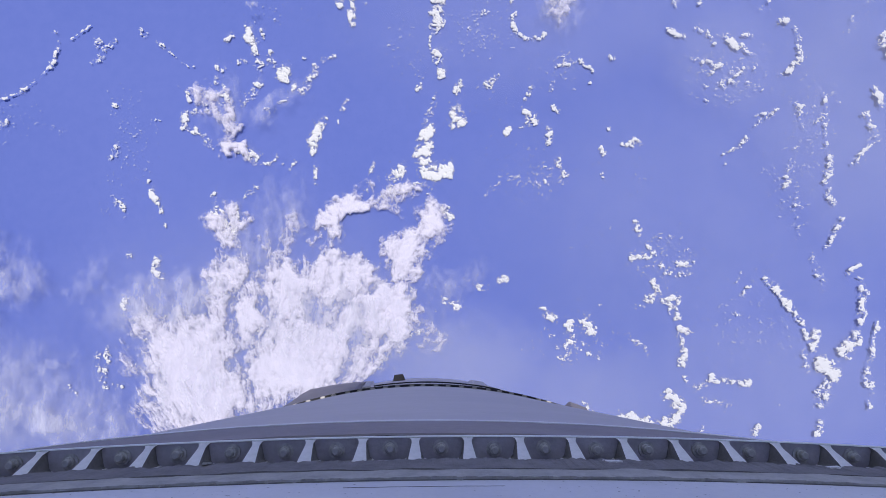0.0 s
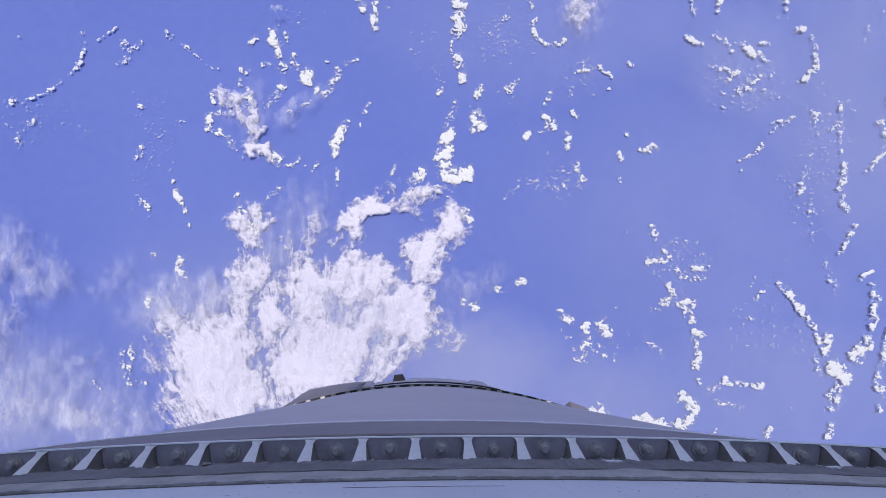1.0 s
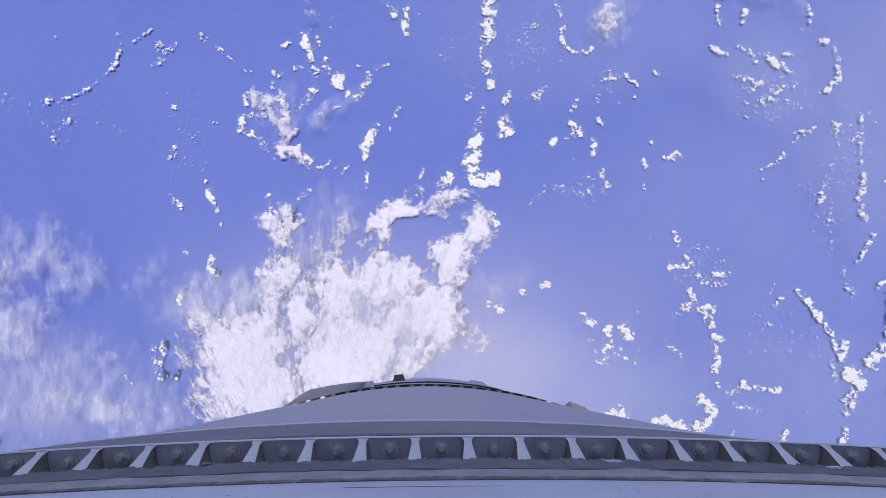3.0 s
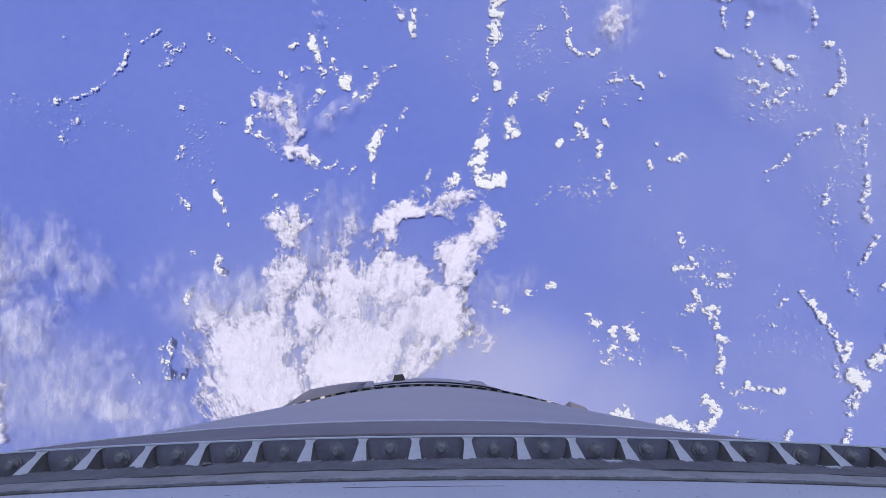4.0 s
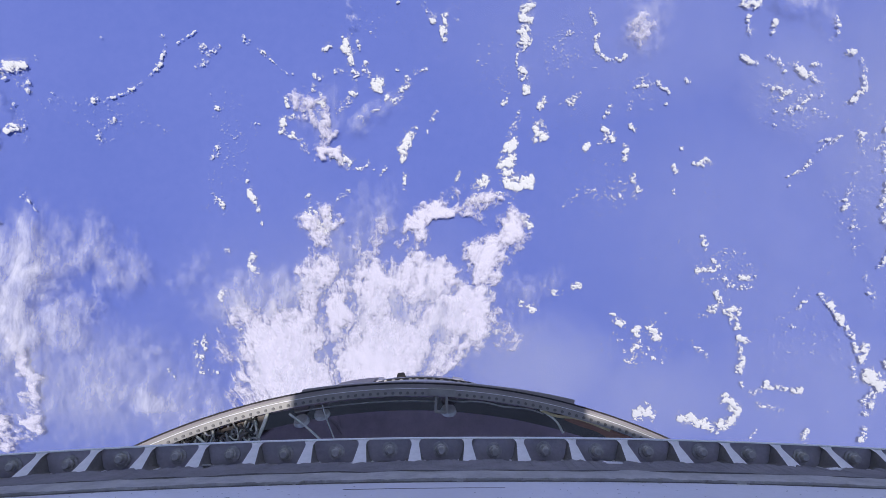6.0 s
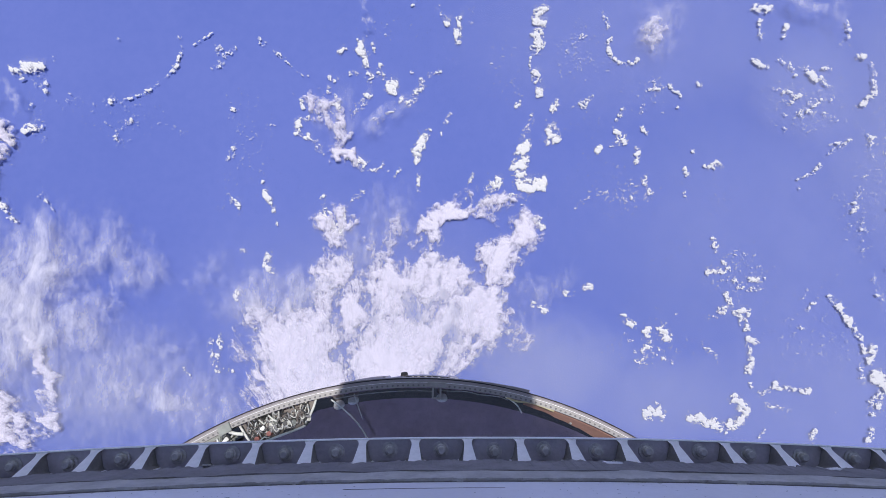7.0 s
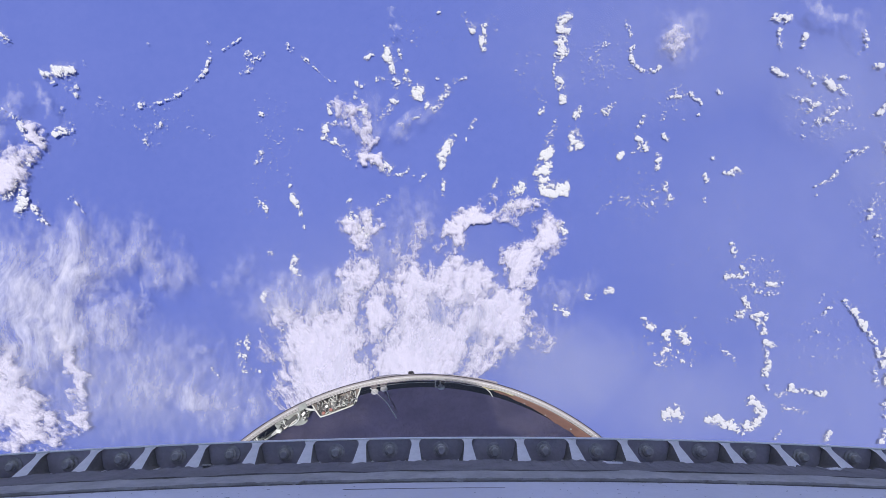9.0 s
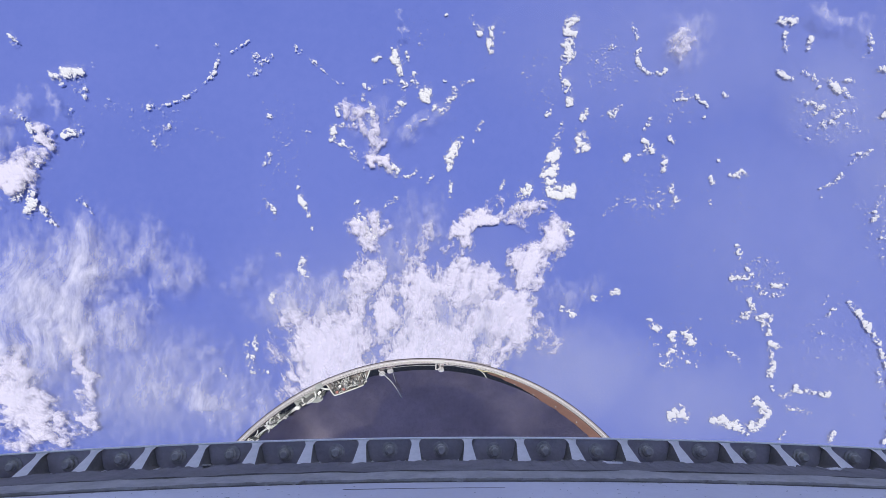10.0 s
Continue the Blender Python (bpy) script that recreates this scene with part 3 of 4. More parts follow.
    for k in range(len(rings) - 1):
        for i in range(n):
            faces.append((k * n + i, (k + 1) * n + i, (k + 1) * n + (i + 1) % n, k * n + (i + 1) % n))
    deck = mesh_object("cloud_deck", verts, faces, DECK, True)
    at = deck.data.attributes.new("cover", "FLOAT", "POINT")
    at.data.foreach_set("value", np.ones(len(verts), dtype=np.float32))
    DRIFT.append(tagged(deck, "distant broken cloud deck out of view, tinted blue for its bounced light", "cloud", kind="stuff"))
    DRIFT.append(sea)
    return sea


sea = build_sea()


# ================= the upper stage that carries the camera =================
FLANGE_H, R1, FLAT, R2 = 0.0392, 4.17, 0.30, 1.30     # the flange's edge lies this far inboard of the lens
RING_Z, PITCH, FIRST = -0.335, 0.02945, -0.0063


def hull_point(s, out=0.0):
    """Place and outward normal on the hull's outline, s metres round from the camera's side; out: offset outward."""
    th1 = math.asin(FLAT / R1)
    c1 = Vector((0, -FLANGE_H - R1))
    c2 = c1 + (R1 - R2) * Vector((math.sin(th1), math.cos(th1)))
    sign, s = (1, s) if s >= 0 else (-1, -s)
    if s <= R1 * th1:
        a, c, r = s / R1, c1, R1
    else:
        a = th1 + (s - R1 * th1) / R2
        c, r = c2, R2
        if a > math.pi - th1:
            a2 = math.pi - th1 + (s - R1 * th1 - R2 * (math.pi - 2 * th1)) / R1
            c, r, a = Vector((0, 2 * c2.y - c1.y)), R1, a2
    nrm = Vector((math.sin(a), math.cos(a)))
    p = c + (r + out) * nrm
    return Vector((sign * p.x, p.y)), Vector((sign * nrm.x, nrm.y))


HALF_ROUND = 2 * R1 * math.asin(FLAT / R1) + R2 * (math.pi - 2 * math.asin(FLAT / R1))


def hull_strip(name, profile, mat, parent, label="", s0=None, s1=None, step=0.02, ragged=None):
    """A closed profile of (offset outward, z) swept round the hull's outline."""
    full = s0 is None
    if full:
        s0, s1 = -HALF_ROUND, HALF_ROUND
    n = max(2, int((s1 - s0) / step))
    verts, faces, k = [], [], len(profile)
    for i in range(n if full else n + 1):
        s = s0 + (s1 - s0) * i / n
        for j, (o, z) in enumerate(profile):
            do, dz = ragged(s, j) if ragged else (0, 0)
            p, _ = hull_point(s, o + do)
            verts.append((p.x, p.y, z + dz))
    m = n if full else n + 1
    for i in range(n):
        b, c = i * k, ((i + 1) % m) * k
        for j in range(k):
            faces.append((b + j, c + j, c + (j + 1) % k, b + (j + 1) % k))
    if not full:
        faces.append(tuple(range(k)))
        faces.append(tuple(reversed(range(n * k, (n + 1) * k))))
    ob = mesh_object(name, verts, faces, mat)
    bm = bmesh.new()
    bm.from_mesh(ob.data)
    bmesh.ops.recalc_face_normals(bm, faces=bm.faces)
    bm.to_mesh(ob.data)
    bm.free()
    return under(ob, parent, label)


def build_upper_stage():
    st = tagged(new("upper_stage"), "white rocket upper stage with a bolted dark flange ring", "rocket stage")
    st.matrix_world = HULL
    hull_strip("hull", [(-0.012, RING_Z + 0.030), (-0.012, 3.2), (-0.06, 3.2), (-0.06, RING_Z + 0.030)], WHITE_HULL, st, "white painted hull wall", step=0.03)
    # unseen bulkhead, added to stop light through the stage and brighten the foil floor
    verts = [(*hull_point(-HALF_ROUND + 2 * HALF_ROUND * i / 160, -0.061)[0], -0.24) for i in range(160)]
    lower = [(x, y, -0.28) for x, y, z in verts]
    faces = [tuple(range(160)), tuple(reversed(range(160, 320)))] + [(i, (i + 1) % 160, 160 + (i + 1) % 160, 160 + i) for i in range(160)]
    under(mesh_object("bulkhead_reflector", verts + lower, faces, WHITE_HULL), st)
    # flange plate; the sunlit line on its outer edge is a bright colour
    hull_strip("flange", [(-0.06, RING_Z - 0.001), (-0.0006, RING_Z - 0.001), (-0.0006, RING_Z - 0.006), (-0.06, RING_Z - 0.006)], FLANGE, st, "dark anodised flange plate")
    hull_strip("flange_edge", [(-0.0006, RING_Z), (0.0, RING_Z - 0.0003), (0.0, RING_Z - 0.004), (-0.0006, RING_Z - 0.004)], EDGE, st, "outer edge with its sunlit line put in as bright colour")
    hull_strip("flange_wall", [(-0.0124, RING_Z), (-0.0124, RING_Z + 0.031), (-0.02, RING_Z + 0.031), (-0.02, RING_Z)], FLANGE, st)

    def ragged(amount, edge, seed):
        def f(s, j):
            if j in edge:
                v = 0.45 * noise.noise((s * 38, seed, 0)) + 2.5 * max(0, noise.noise((s * 230, seed, 7)) - 0.3) + 0.8 * noise.noise((s * 140, seed, 3)) + 0.6 * noise.noise((s * 420, seed, 5))
                return 0.25 * amount * (noise.noise((s * 60, seed, 9)) + noise.noise((s * 310, seed, 11))), amount * v
            return 0.0007 * noise.noise((s * 45, seed, j)), 0
        return f
    hull_strip("sealing_tape", [(-0.0125, -0.2738), (-0.0105, -0.2738), (-0.0098, -0.2890), (-0.0125, -0.2890)], TAPE_LIGHT, st, "crinkled grey sealing tape", -0.5, 0.5, 0.002, ragged(0.0016, (0, 1), 4.2))
    hull_strip("dark_tape", [(-0.0125, -0.2882), (-0.0094, -0.2882), (-0.0085, -0.3105), (-0.0125, -0.3105)], DARK_TAPE_WEB_SHADE, st, "torn dark sealing tape", -0.5, 0.5, 0.001, ragged(0.0034, (2, 3), 8.7))
    hull_strip("seal_gap", [(-0.0121, -0.2729), (-0.0116, -0.2729), (-0.0116, -0.2739), (-0.0121, -0.2739)], DARK_HOLE, st, "thin dark gap along the tape", -0.5, 0.5, 0.004, ragged(0.0004, (0, 1, 2, 3), 2.2))
    for s, o, z, w_, l_, tilt, mt in ((0.096, -0.0088, -0.3050, 0.0095, 0.004, 0, WEB), (0.2135, -0.0090, -0.3070, 0.008, 0.003, 0, WEB), (-0.1125, -0.0078, -0.3090, 0.003, 0.006, -10, TAPE_LIGHT)):
        p, nrm = hull_point(s, o)
        bm = box_bm(w_, 0.0012, l_, 0.0004)
        for v in bm.verts:
            v.co.x += 0.0010 * noise.noise((v.co.z * 900, s * 50, 1))
            v.co.y += 0.0008 * noise.noise((v.co.x * 500, v.co.z * 700, s * 90))
        bm.transform(pose(p.x, p.y, z, tilt, 8, -math.degrees(math.atan2(nrm.x, nrm.y))))
        part("tape_flap", bm, mt, st, "torn flap of tape")
    hull_strip("scratch", [(-0.0121, -0.2597), (-0.01185, -0.2597), (-0.01185, -0.2600), (-0.0121, -0.2600)], DARK_TAPE_WEB_SHADE, st, "thin dark scratch in the paint", -0.036, 0.034, 0.004, ragged(0.0003, (0, 1, 2, 3), 6.1))
    # webs between the pockets: sloping gussets, broad at the hull and narrow at the flange edge
    w0, w1 = 0.0042, 0.0016
    zi, zo = RING_Z + 0.0215, RING_Z + 0.0002
    bm = bmesh.new()
    rows_ = []
    for u in (0.0, 0.05, 0.11, 0.19, 0.5, 0.81, 0.89, 0.95, 1.0):      # from the hull out to the flange's edge
        w = w0 + (w1 - w0) * u + 0.0019 * max(0, (0.19 - u) / 0.19) ** 2 + 0.0017 * max(0, (u - 0.81) / 0.19) ** 2
        o_, z_ = -0.0122 + 0.0114 * u, zi + (zo - zi) * u
        rows_.append([bm.verts.new(p) for p in ((-w, o_, z_), (w, o_, z_), (w, o_, RING_Z - 0.001), (-w, o_, RING_Z - 0.001))])
    for p, q in zip(rows_, rows_[1:]):
        for k in range(4):
            bm.faces.new((p[k], p[(k + 1) % 4], q[(k + 1) % 4], q[k]))
    bm.faces.new(rows_[0])
    bm.faces.new(list(reversed(rows_[-1])))
    bmesh.ops.recalc_face_normals(bm, faces=bm.faces)
    web_mesh = bpy.data.meshes.new("web")
    bm.to_mesh(web_mesh)
    bm.free()
    web_mesh.materials.append(WEB)
    web_mesh.materials.append(DARK_TAPE_WEB_SHADE)
    # shade on the webs' side faces is put in as the dark tape colour
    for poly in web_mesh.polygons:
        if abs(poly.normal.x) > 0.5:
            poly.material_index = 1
    hull_strip("pocket_foot", [(-0.0123, zi), (-0.0112, zi - 0.0012), (-0.0112, zi - 0.0030), (-0.0123, zi - 0.0030)], WEB, st, "bright machined foot of the pockets", -0.5, 0.5, 0.01)
    # bolt: washer, domed head
    bm = bmesh.new()
    rings = [(0.0045, 0.0), (0.0045, 0.0008), (0.0031, 0.0009), (0.0031, 0.0023), (0.0027, 0.0027), (0.0023, 0.0028), (0.0022, 0.0050), (0.0017, 0.0055)]
    prev = None
    for r, z in rings:
        cur = [bm.verts.new((r * math.cos(2 * math.pi * i / 18), r * math.sin(2 * math.pi * i / 18), z)) for i in range(18)]
        if prev:
            for i in range(18):
                bm.faces.new((prev[i], prev[(i + 1) % 18], cur[(i + 1) % 18], cur[i]))
        prev = cur
    bm.faces.new(prev)
    bolt_mesh = bpy.data.meshes.new("bolt")
    bm.to_mesh(bolt_mesh)
    bm.free()
    bolt_mesh.materials.append(BOLT)
    rnd = random.Random(3)
    for i in range(-11, 13):
        s = FIRST + i * PITCH
        p, nrm = hull_point(s)
        turn = -math.degrees(math.atan2(nrm.x, nrm.y))
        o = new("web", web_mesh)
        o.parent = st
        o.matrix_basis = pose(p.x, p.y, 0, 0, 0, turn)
        p, nrm = hull_point(s + PITCH / 2 + rnd.uniform(-0.0008, 0.0008), -0.0068 + rnd.uniform(-0.0006, 0.0006))
        o = new("bolt", bolt_mesh)
        o.parent = st
        o.matrix_basis = pose(p.x, p.y, RING_Z - 0.001, rnd.uniform(-5, 5), rnd.uniform(-5, 5), rnd.uniform(0, 90))
    # equipment fairing above the lens, which keeps this side in shade
    s0, s1 = -0.365, 0.43
    bm = bmesh.new()
    ring = []
    for k in range(25):
        a = math.pi * k / 24
        cx, cy = math.cos(a), math.sin(a)
        ring.append(((s0 + s1) / 2 + (s1 - s0) / 2 * math.copysign(abs(cx) ** 0.6, cx), -0.1 + 0.435 * abs(cy) ** 0.6))
    lo = [bm.verts.new((x, y, 0.262)) for x, y in ring]
    hi = [bm.verts.new((x, y if y < 0 else y * 0.7, 2.46)) for x, y in ring]
    n = len(ring)
    for k in range(n):
        bm.faces.new((lo[k], lo[(k + 1) % n], hi[(k + 1) % n], hi[k]))
    bm.faces.new(list(reversed(lo)))
    bm.faces.new(hi)
    part("equipment_fairing", bm, WHITE_HULL, st, "white rounded equipment fairing on the hull")
    # unseen wide skirt, added so that its shadow falls across the lower rim
    wide = lathe("shade_skirt", [(1.835, 0.26), (1.835, 3.0), (1.80, 3.0), (1.80, 0.30), (1.0, 0.30), (1.0, 0.26)], WHITE_HULL, st, "wide white skirt out of view, added for its shadow", segs=160)
    wide.matrix_basis = pose(-0.02, -1.715, 0)
    return st


upper_stage = build_upper_stage()


# ================= the lower stage that falls away =================
R = 1.675
RJ = 1.645       # at the joint, where the interstage has tapered a little


def build_lower_stage():
    st = tagged(new("lower_stage"), "spent grey rocket stage with open dark interior and white rim", "rocket stage")
    lathe("interstage_wall", [(R, -0.075), (RJ, -1.80), (RJ - 0.03, -1.80), (R - 0.03, -0.03), (R - 0.004, -0.03), (R - 0.004, -0.075)], WALL_GREY, st, "smooth grey painted outer wall", segs=360)
    lathe("lip", [(R + 0.0012, 0.001), (R + 0.0012, -0.004), (R - 0.003, -0.004), (R - 0.003, 0.001)], LIP, st, "black outer lip of the rim", segs=360)
    lathe("edge_band", [(R + 0.001, -0.0042), (R + 0.001, -0.075), (R - 0.0035, -0.075), (R - 0.0035, -0.0295), (R - 0.0140, -0.0295), (R - 0.0140, -0.0042)], BAND_DARK, st, "dark band round the open edge", segs=360)
    lathe("rim", [(R - 0.0092, 0.0), (R - 0.0335, -0.001), (R - 0.0335, -0.006), (R - 0.029, -0.0295), (R - 0.0142, -0.0295), (R - 0.0142, -0.0040), (R - 0.0092, -0.0040)], RIM_WHITE, st, "white primed bolting rim", segs=360)
    lathe("rim_edge", [(R - 0.0138, 0.0022), (R - 0.0154, 0.0022), (R - 0.0154, -0.0005), (R - 0.0138, -0.0005)], WEB, st, "thin bright edge of the rim", segs=360)
    lathe("rim_shoulder", [(R - 0.0031, 0.0004), (R - 0.0091, 0.0004), (R - 0.0091, -0.0040), (R - 0.0031, -0.0040)], BAND_DARK, st, "dark shoulder outside the rim", segs=360)
    # bolts of the rim, where the rim comes into view
    bm = bmesh.new()
    bmesh.ops.create_cone(bm, cap_ends=True, segments=8, radius1=0.0042, radius2=0.0038, depth=0.004)
    me = bpy.data.meshes.new("rim_bolt")
    bm.to_mesh(me)
    bm.free()
    me.materials.append(RIM_BOLT)
    for i in range(-88, 89):
        o = new("rim_bolt", me)
        o.parent = st
        o.matrix_basis = on_ring(R - 0.0262, i * 0.68, 0.0008)
    # inside: sloping ledge below the rim, then a dark blanketed floor
    lathe("ledge", [(R - 0.0305, -0.031), (R - 0.037, -0.031), (R - 0.077, -0.10), (R - 0.0305, -0.105)], FLOOR_DARK, st, "dark ledge inside the rim", segs=240)
    lathe("insulation_panel", [(R - 0.0345, -0.0295), (R - 0.039, -0.0295), (R - 0.080, -0.099), (R - 0.0755, -0.099)], INNER, st, "brown insulation panel inside the rim", 15.0, 140, 160,
          wobble=lambda a, j: (0.006 * noise.noise((a * 30, j, 2)) + 0.12 * max(0, 0.54 - a) if j in (2, 3) else 0, 0.20 * max(0, 0.54 - a) if j in (2, 3) else 0))
    lathe("inner_floor", [(R - 0.0305, -0.106), (R - 0.0775, -0.106), (R - 0.10, -0.113), (R - 0.7, -0.16), (0.25, -0.20), (0.0, -0.205), (0.0, -0.30), (R - 0.0305, -0.30)], FLOOR_DARK, st,
          "dark foil blanket over the floor inside", segs=180, wobble=lambda a, j: (0, 0.01 * noise.noise((a * 5, j * 1.3, 4)) if 1 < j < 5 else 0))
    # cover plate on the outside of the rim
    lathe("cover_plate", [(R + 0.0012, 0.0), (R + 0.0022, -0.001), (R + 0.0026, -0.07), (R + 0.0012, -0.07)], BAND_DARK, st, "dark curved cover plate", -9.5, 15.2, 60,
          wobble=lambda a, j: ((0.062 if a < 0 else 0.050) * (R * math.sin(a)) ** 2 + 0.0005 * noise.noise((a * 60, j, 6)) if j in (1, 2) else 0, 0))
    lathe("plate_edge", [(R + 0.0024, -0.0702), (R + 0.0030, -0.0702), (R + 0.0030, -0.080), (R + 0.0024, -0.080)], WEB, st, "thin bright edge of the plate", -9.5, 15.2, 60,
          wobble=lambda a, j: ((0.062 if a < 0 else 0.050) * (R * math.sin(a)) ** 2, 0))
    # bolted joint at the lower end of the interstage
    jz = -1.72
    lathe("joint_ring", [(RJ + 0.0002, jz + 0.03), (RJ + 0.003, jz + 0.026), (RJ + 0.003, jz - 0.012), (RJ - 0.02, jz - 0.012), (RJ - 0.02, jz - 0.0005), (RJ - 0.002, jz + 0.028)], WALL_GREY, st, "bolted joint ring", segs=360)
    lathe("joint_gap", [(RJ + 0.0095, jz - 0.0125), (RJ + 0.0095, jz - 0.085), (RJ - 0.02, jz - 0.085), (RJ - 0.02, jz - 0.0125)], MATT_DARK, st, "dark ridge of the joint", segs=360)
    lathe("joint_line", [(RJ + 0.006, jz - 0.55), (RJ + 0.006, jz - 0.60), (RJ + 0.0005, jz - 0.60), (RJ + 0.0005, jz - 0.55)], MATT_DARK, st, "dark seam ridge", -17, 12, 90)
    bm = box_bm(0.016, 0.009, 0.006, 0.001)
    me = bpy.data.meshes.new("joint_clip")
    bm.to_mesh(me)
    bm.free()
    me.materials.append(RIM_WHITE)
    rnd = random.Random(8)
    for i in range(-14, 15):
        o = new("joint_clip", me)
        o.parent = st
        o.matrix_basis = on_ring(RJ + 0.0052, i * 1.58 + rnd.uniform(-0.15, 0.15), jz - 0.0085)
    lathe("tank_section", [(RJ + 0.001, jz - 0.0855), (RJ + 0.001, -3.4), (R - 0.5, -5.4), (R - 0.5, -11.0), (R - 0.53, -11.0), (R - 0.53, -5.4), (RJ - 0.03, -3.4), (RJ - 0.03, jz - 0.0855)],
          WALL_GREY, st, "grey painted tank section with a shoulder", segs=240)
    lathe("tank_cap", [(R - 0.531, -10.9), (0.0, -10.9), (0.0, -10.95), (R - 0.531, -10.95)], BAND_DARK, st, segs=90)
    # fittings on the outside
    def fitting(name, deg, z, sx, sy, sz, mat, label="", bev=0.003, rz=0):
        bm = box_bm(sx, sy, sz, bev)
        for v in bm.verts:
            if v.co.y > 0:
                v.co.x *= 0.7
                if v.co.z > 0:
                    v.co.y *= -0.2
        bm.transform(on_ring(RJ + sy / 2 - 0.004, deg, z, 0, 0, rz))
        return part(name, bm, mat, st, label)
    fitting("antenna_housing", -5.2, -3.0, 0.075, 0.040, 0.06, LIP, "small dark antenna housing")
    fitting("service_hatch", 9.6, -2.6, 0.10, 0.024, 0.3, WALL_GREY, "flat grey service hatch")
    fitting("connector_box", 19.6, -1.74, 0.100, 0.034, 0.08, BAND_DARK, "dark connector box")
    fitting("junction_box", -8.7, -2.25, 0.05, 0.030, 0.2, WALL_GREY, "small grey junction box")
    # a raised raceway along the tank, with a long sloping flank

    def raceway(a, j):
        deg = math.degrees(a)
        if j not in (1, 2):
            return 0, 0
        rise = 0.050 * min(1, max(0, (deg + 23) / 6.5)) - 0.026 * min(1, max(0, (deg + 16.5) / 7))
        return max(0.001, rise + 0.002 * noise.noise((a * 40, j, 3))), 0
    lathe("raceway_cover", [(RJ + 0.001, -1.83), (RJ + 0.001, -2.12), (RJ + 0.001, -2.6), (RJ - 0.01, -2.6), (RJ - 0.01, -1.83)], BAND_DARK, st, "raised grey raceway cover", -23, -9.4, 60, wobble=raceway)
    # equipment inside the rim
    def ring_pt(rr, deg, z):
        a = radians(deg)
        return (rr * R * math.sin(a), rr * R * math.cos(a), z)
    tray = under(new("cable_tray"), st)
    frame_pts = [(0.978, -23.2), (0.935, -22.6), (0.927, -21.9), (0.926, -18.3), (0.929, -15.4), (0.937, -14.7), (0.960, -13.6), (0.980, -12.9)]
    tube("tray_frame", [ring_pt(r_, a_, -0.012) for r_, a_ in frame_pts], 0.0046, CABLE_W, tray, "white tubular frame", 8)
    bm = bmesh.new()
    vs = [bm.verts.new(ring_pt(r_, a_, -0.030)) for r_, a_ in frame_pts]
    bm.faces.new(vs)
    ext = bmesh.ops.extrude_face_region(bm, geom=bm.faces[:])
    bmesh.ops.translate(bm, vec=(0, 0, -0.012), verts=[v for v in ext["geom"] if isinstance(v, bmesh.types.BMVert)])
    part("tray_plate", bm, TRAY, tray, "dull brown tray plate")
    rnd = random.Random(12)
    mats = [METAL, CABLE_D, DULL, TRAY, DULL, CABLE_W, CABLE_D]
    for i in range(120):
        a0 = rnd.uniform(-22.3, -14.0)
        r0 = rnd.uniform(0.936, 0.977)
        pts = []
        for k in range(4):
            pts.append(ring_pt(min(0.979, max(0.931, r0 + rnd.uniform(-0.014, 0.014))), max(-22.5, min(-14.1, a0 + (k - 1.5) * rnd.uniform(0.15, 0.6))), -0.024 + rnd.uniform(0, 0.022)))
        tube("cable", pts, rnd.uniform(0.0016, 0.0034), mats[i % 7], tray, "", 5)
    for a_, r_, mt in ((-21.6, 0.937, COPPER), (-19.9, 0.938, COPPER), (-17.5, 0.948, CABLE_D), (-16.3, 0.945, GREEN), (-20.5, 0.955, METAL), (-18.6, 0.958, GREEN)):
        bm = bmesh.new()
        bmesh.ops.create_cone(bm, cap_ends=True, segments=14, radius1=0.011, radius2=0.009, depth=0.022, matrix=Matrix.Translation(ring_pt(r_, a_, -0.015)))
        part("connector", bm, mt, tray)
    tube("pale_tab", [ring_pt(0.976, -24.6, -0.004), ring_pt(0.966, -23.9, -0.002), ring_pt(0.958, -23.0, -0.004)], 0.0065, CABLE_W, tray, "pale capped cable end", 8)
    # flat plate next to the tray, with a box and a strap on it
    plate = lathe("mounting_plate", [(0.9795 * R, -0.012), (0.944 * R, -0.012), (0.944 * R, -0.017), (0.9795 * R, -0.017)], PRIMER, st, "pale grey mounting plate", -31.5, -25.2, 20,
                  wobble=lambda a, j: ((0.018 * math.sin((math.degrees(a) + 31.5) * 0.9) - 0.006) if j in (1, 2) else 0, 0))
    part("plate_box", box_bm(0.075, 0.022, 0.018, 0.003, on_ring(0.962 * R, -28.2, -0.004, 0, 0, 8)), CABLE_D, plate, "small dark box")
    part("strap", box_bm(0.090, 0.007, 0.005, 0.001, on_ring(0.952 * R, -28.6, -0.008, 0, 0, 6)), CABLE_W, plate, "white strap")
    for a_ in (-30.6, -29.4, -26.6, -25.8):
        part("plate_bolt", box_bm(0.008, 0.008, 0.006, 0.002, on_ring(0.949 * R, a_, -0.010)), CABLE_D, plate)
    part("rim_bracket", box_bm(0.046, 0.034, 0.012, 0.002, on_ring(0.985 * R, -24.9, 0.006)), PRIMER, st, "pale grey bracket over the rim")
    # harness that runs on along the ledge
    harness = under(new("harness"), st)
    for k in range(5):
        pts = [ring_pt(0.957 + 0.006 * math.sin(k * 2.1 + i * 1.3) + rnd.uniform(-0.004, 0.004), -24.5 - i * 3.2, -0.02 - 0.004 * k + rnd.uniform(-0.004, 0.004)) for i in range(12)]
        tube("cable", pts, (0.006, 0.004, 0.0035, 0.005, 0.003)[k], (METAL, CABLE_W, CABLE_D, CABLE_D, CABLE_Y)[k], harness, "", 6)
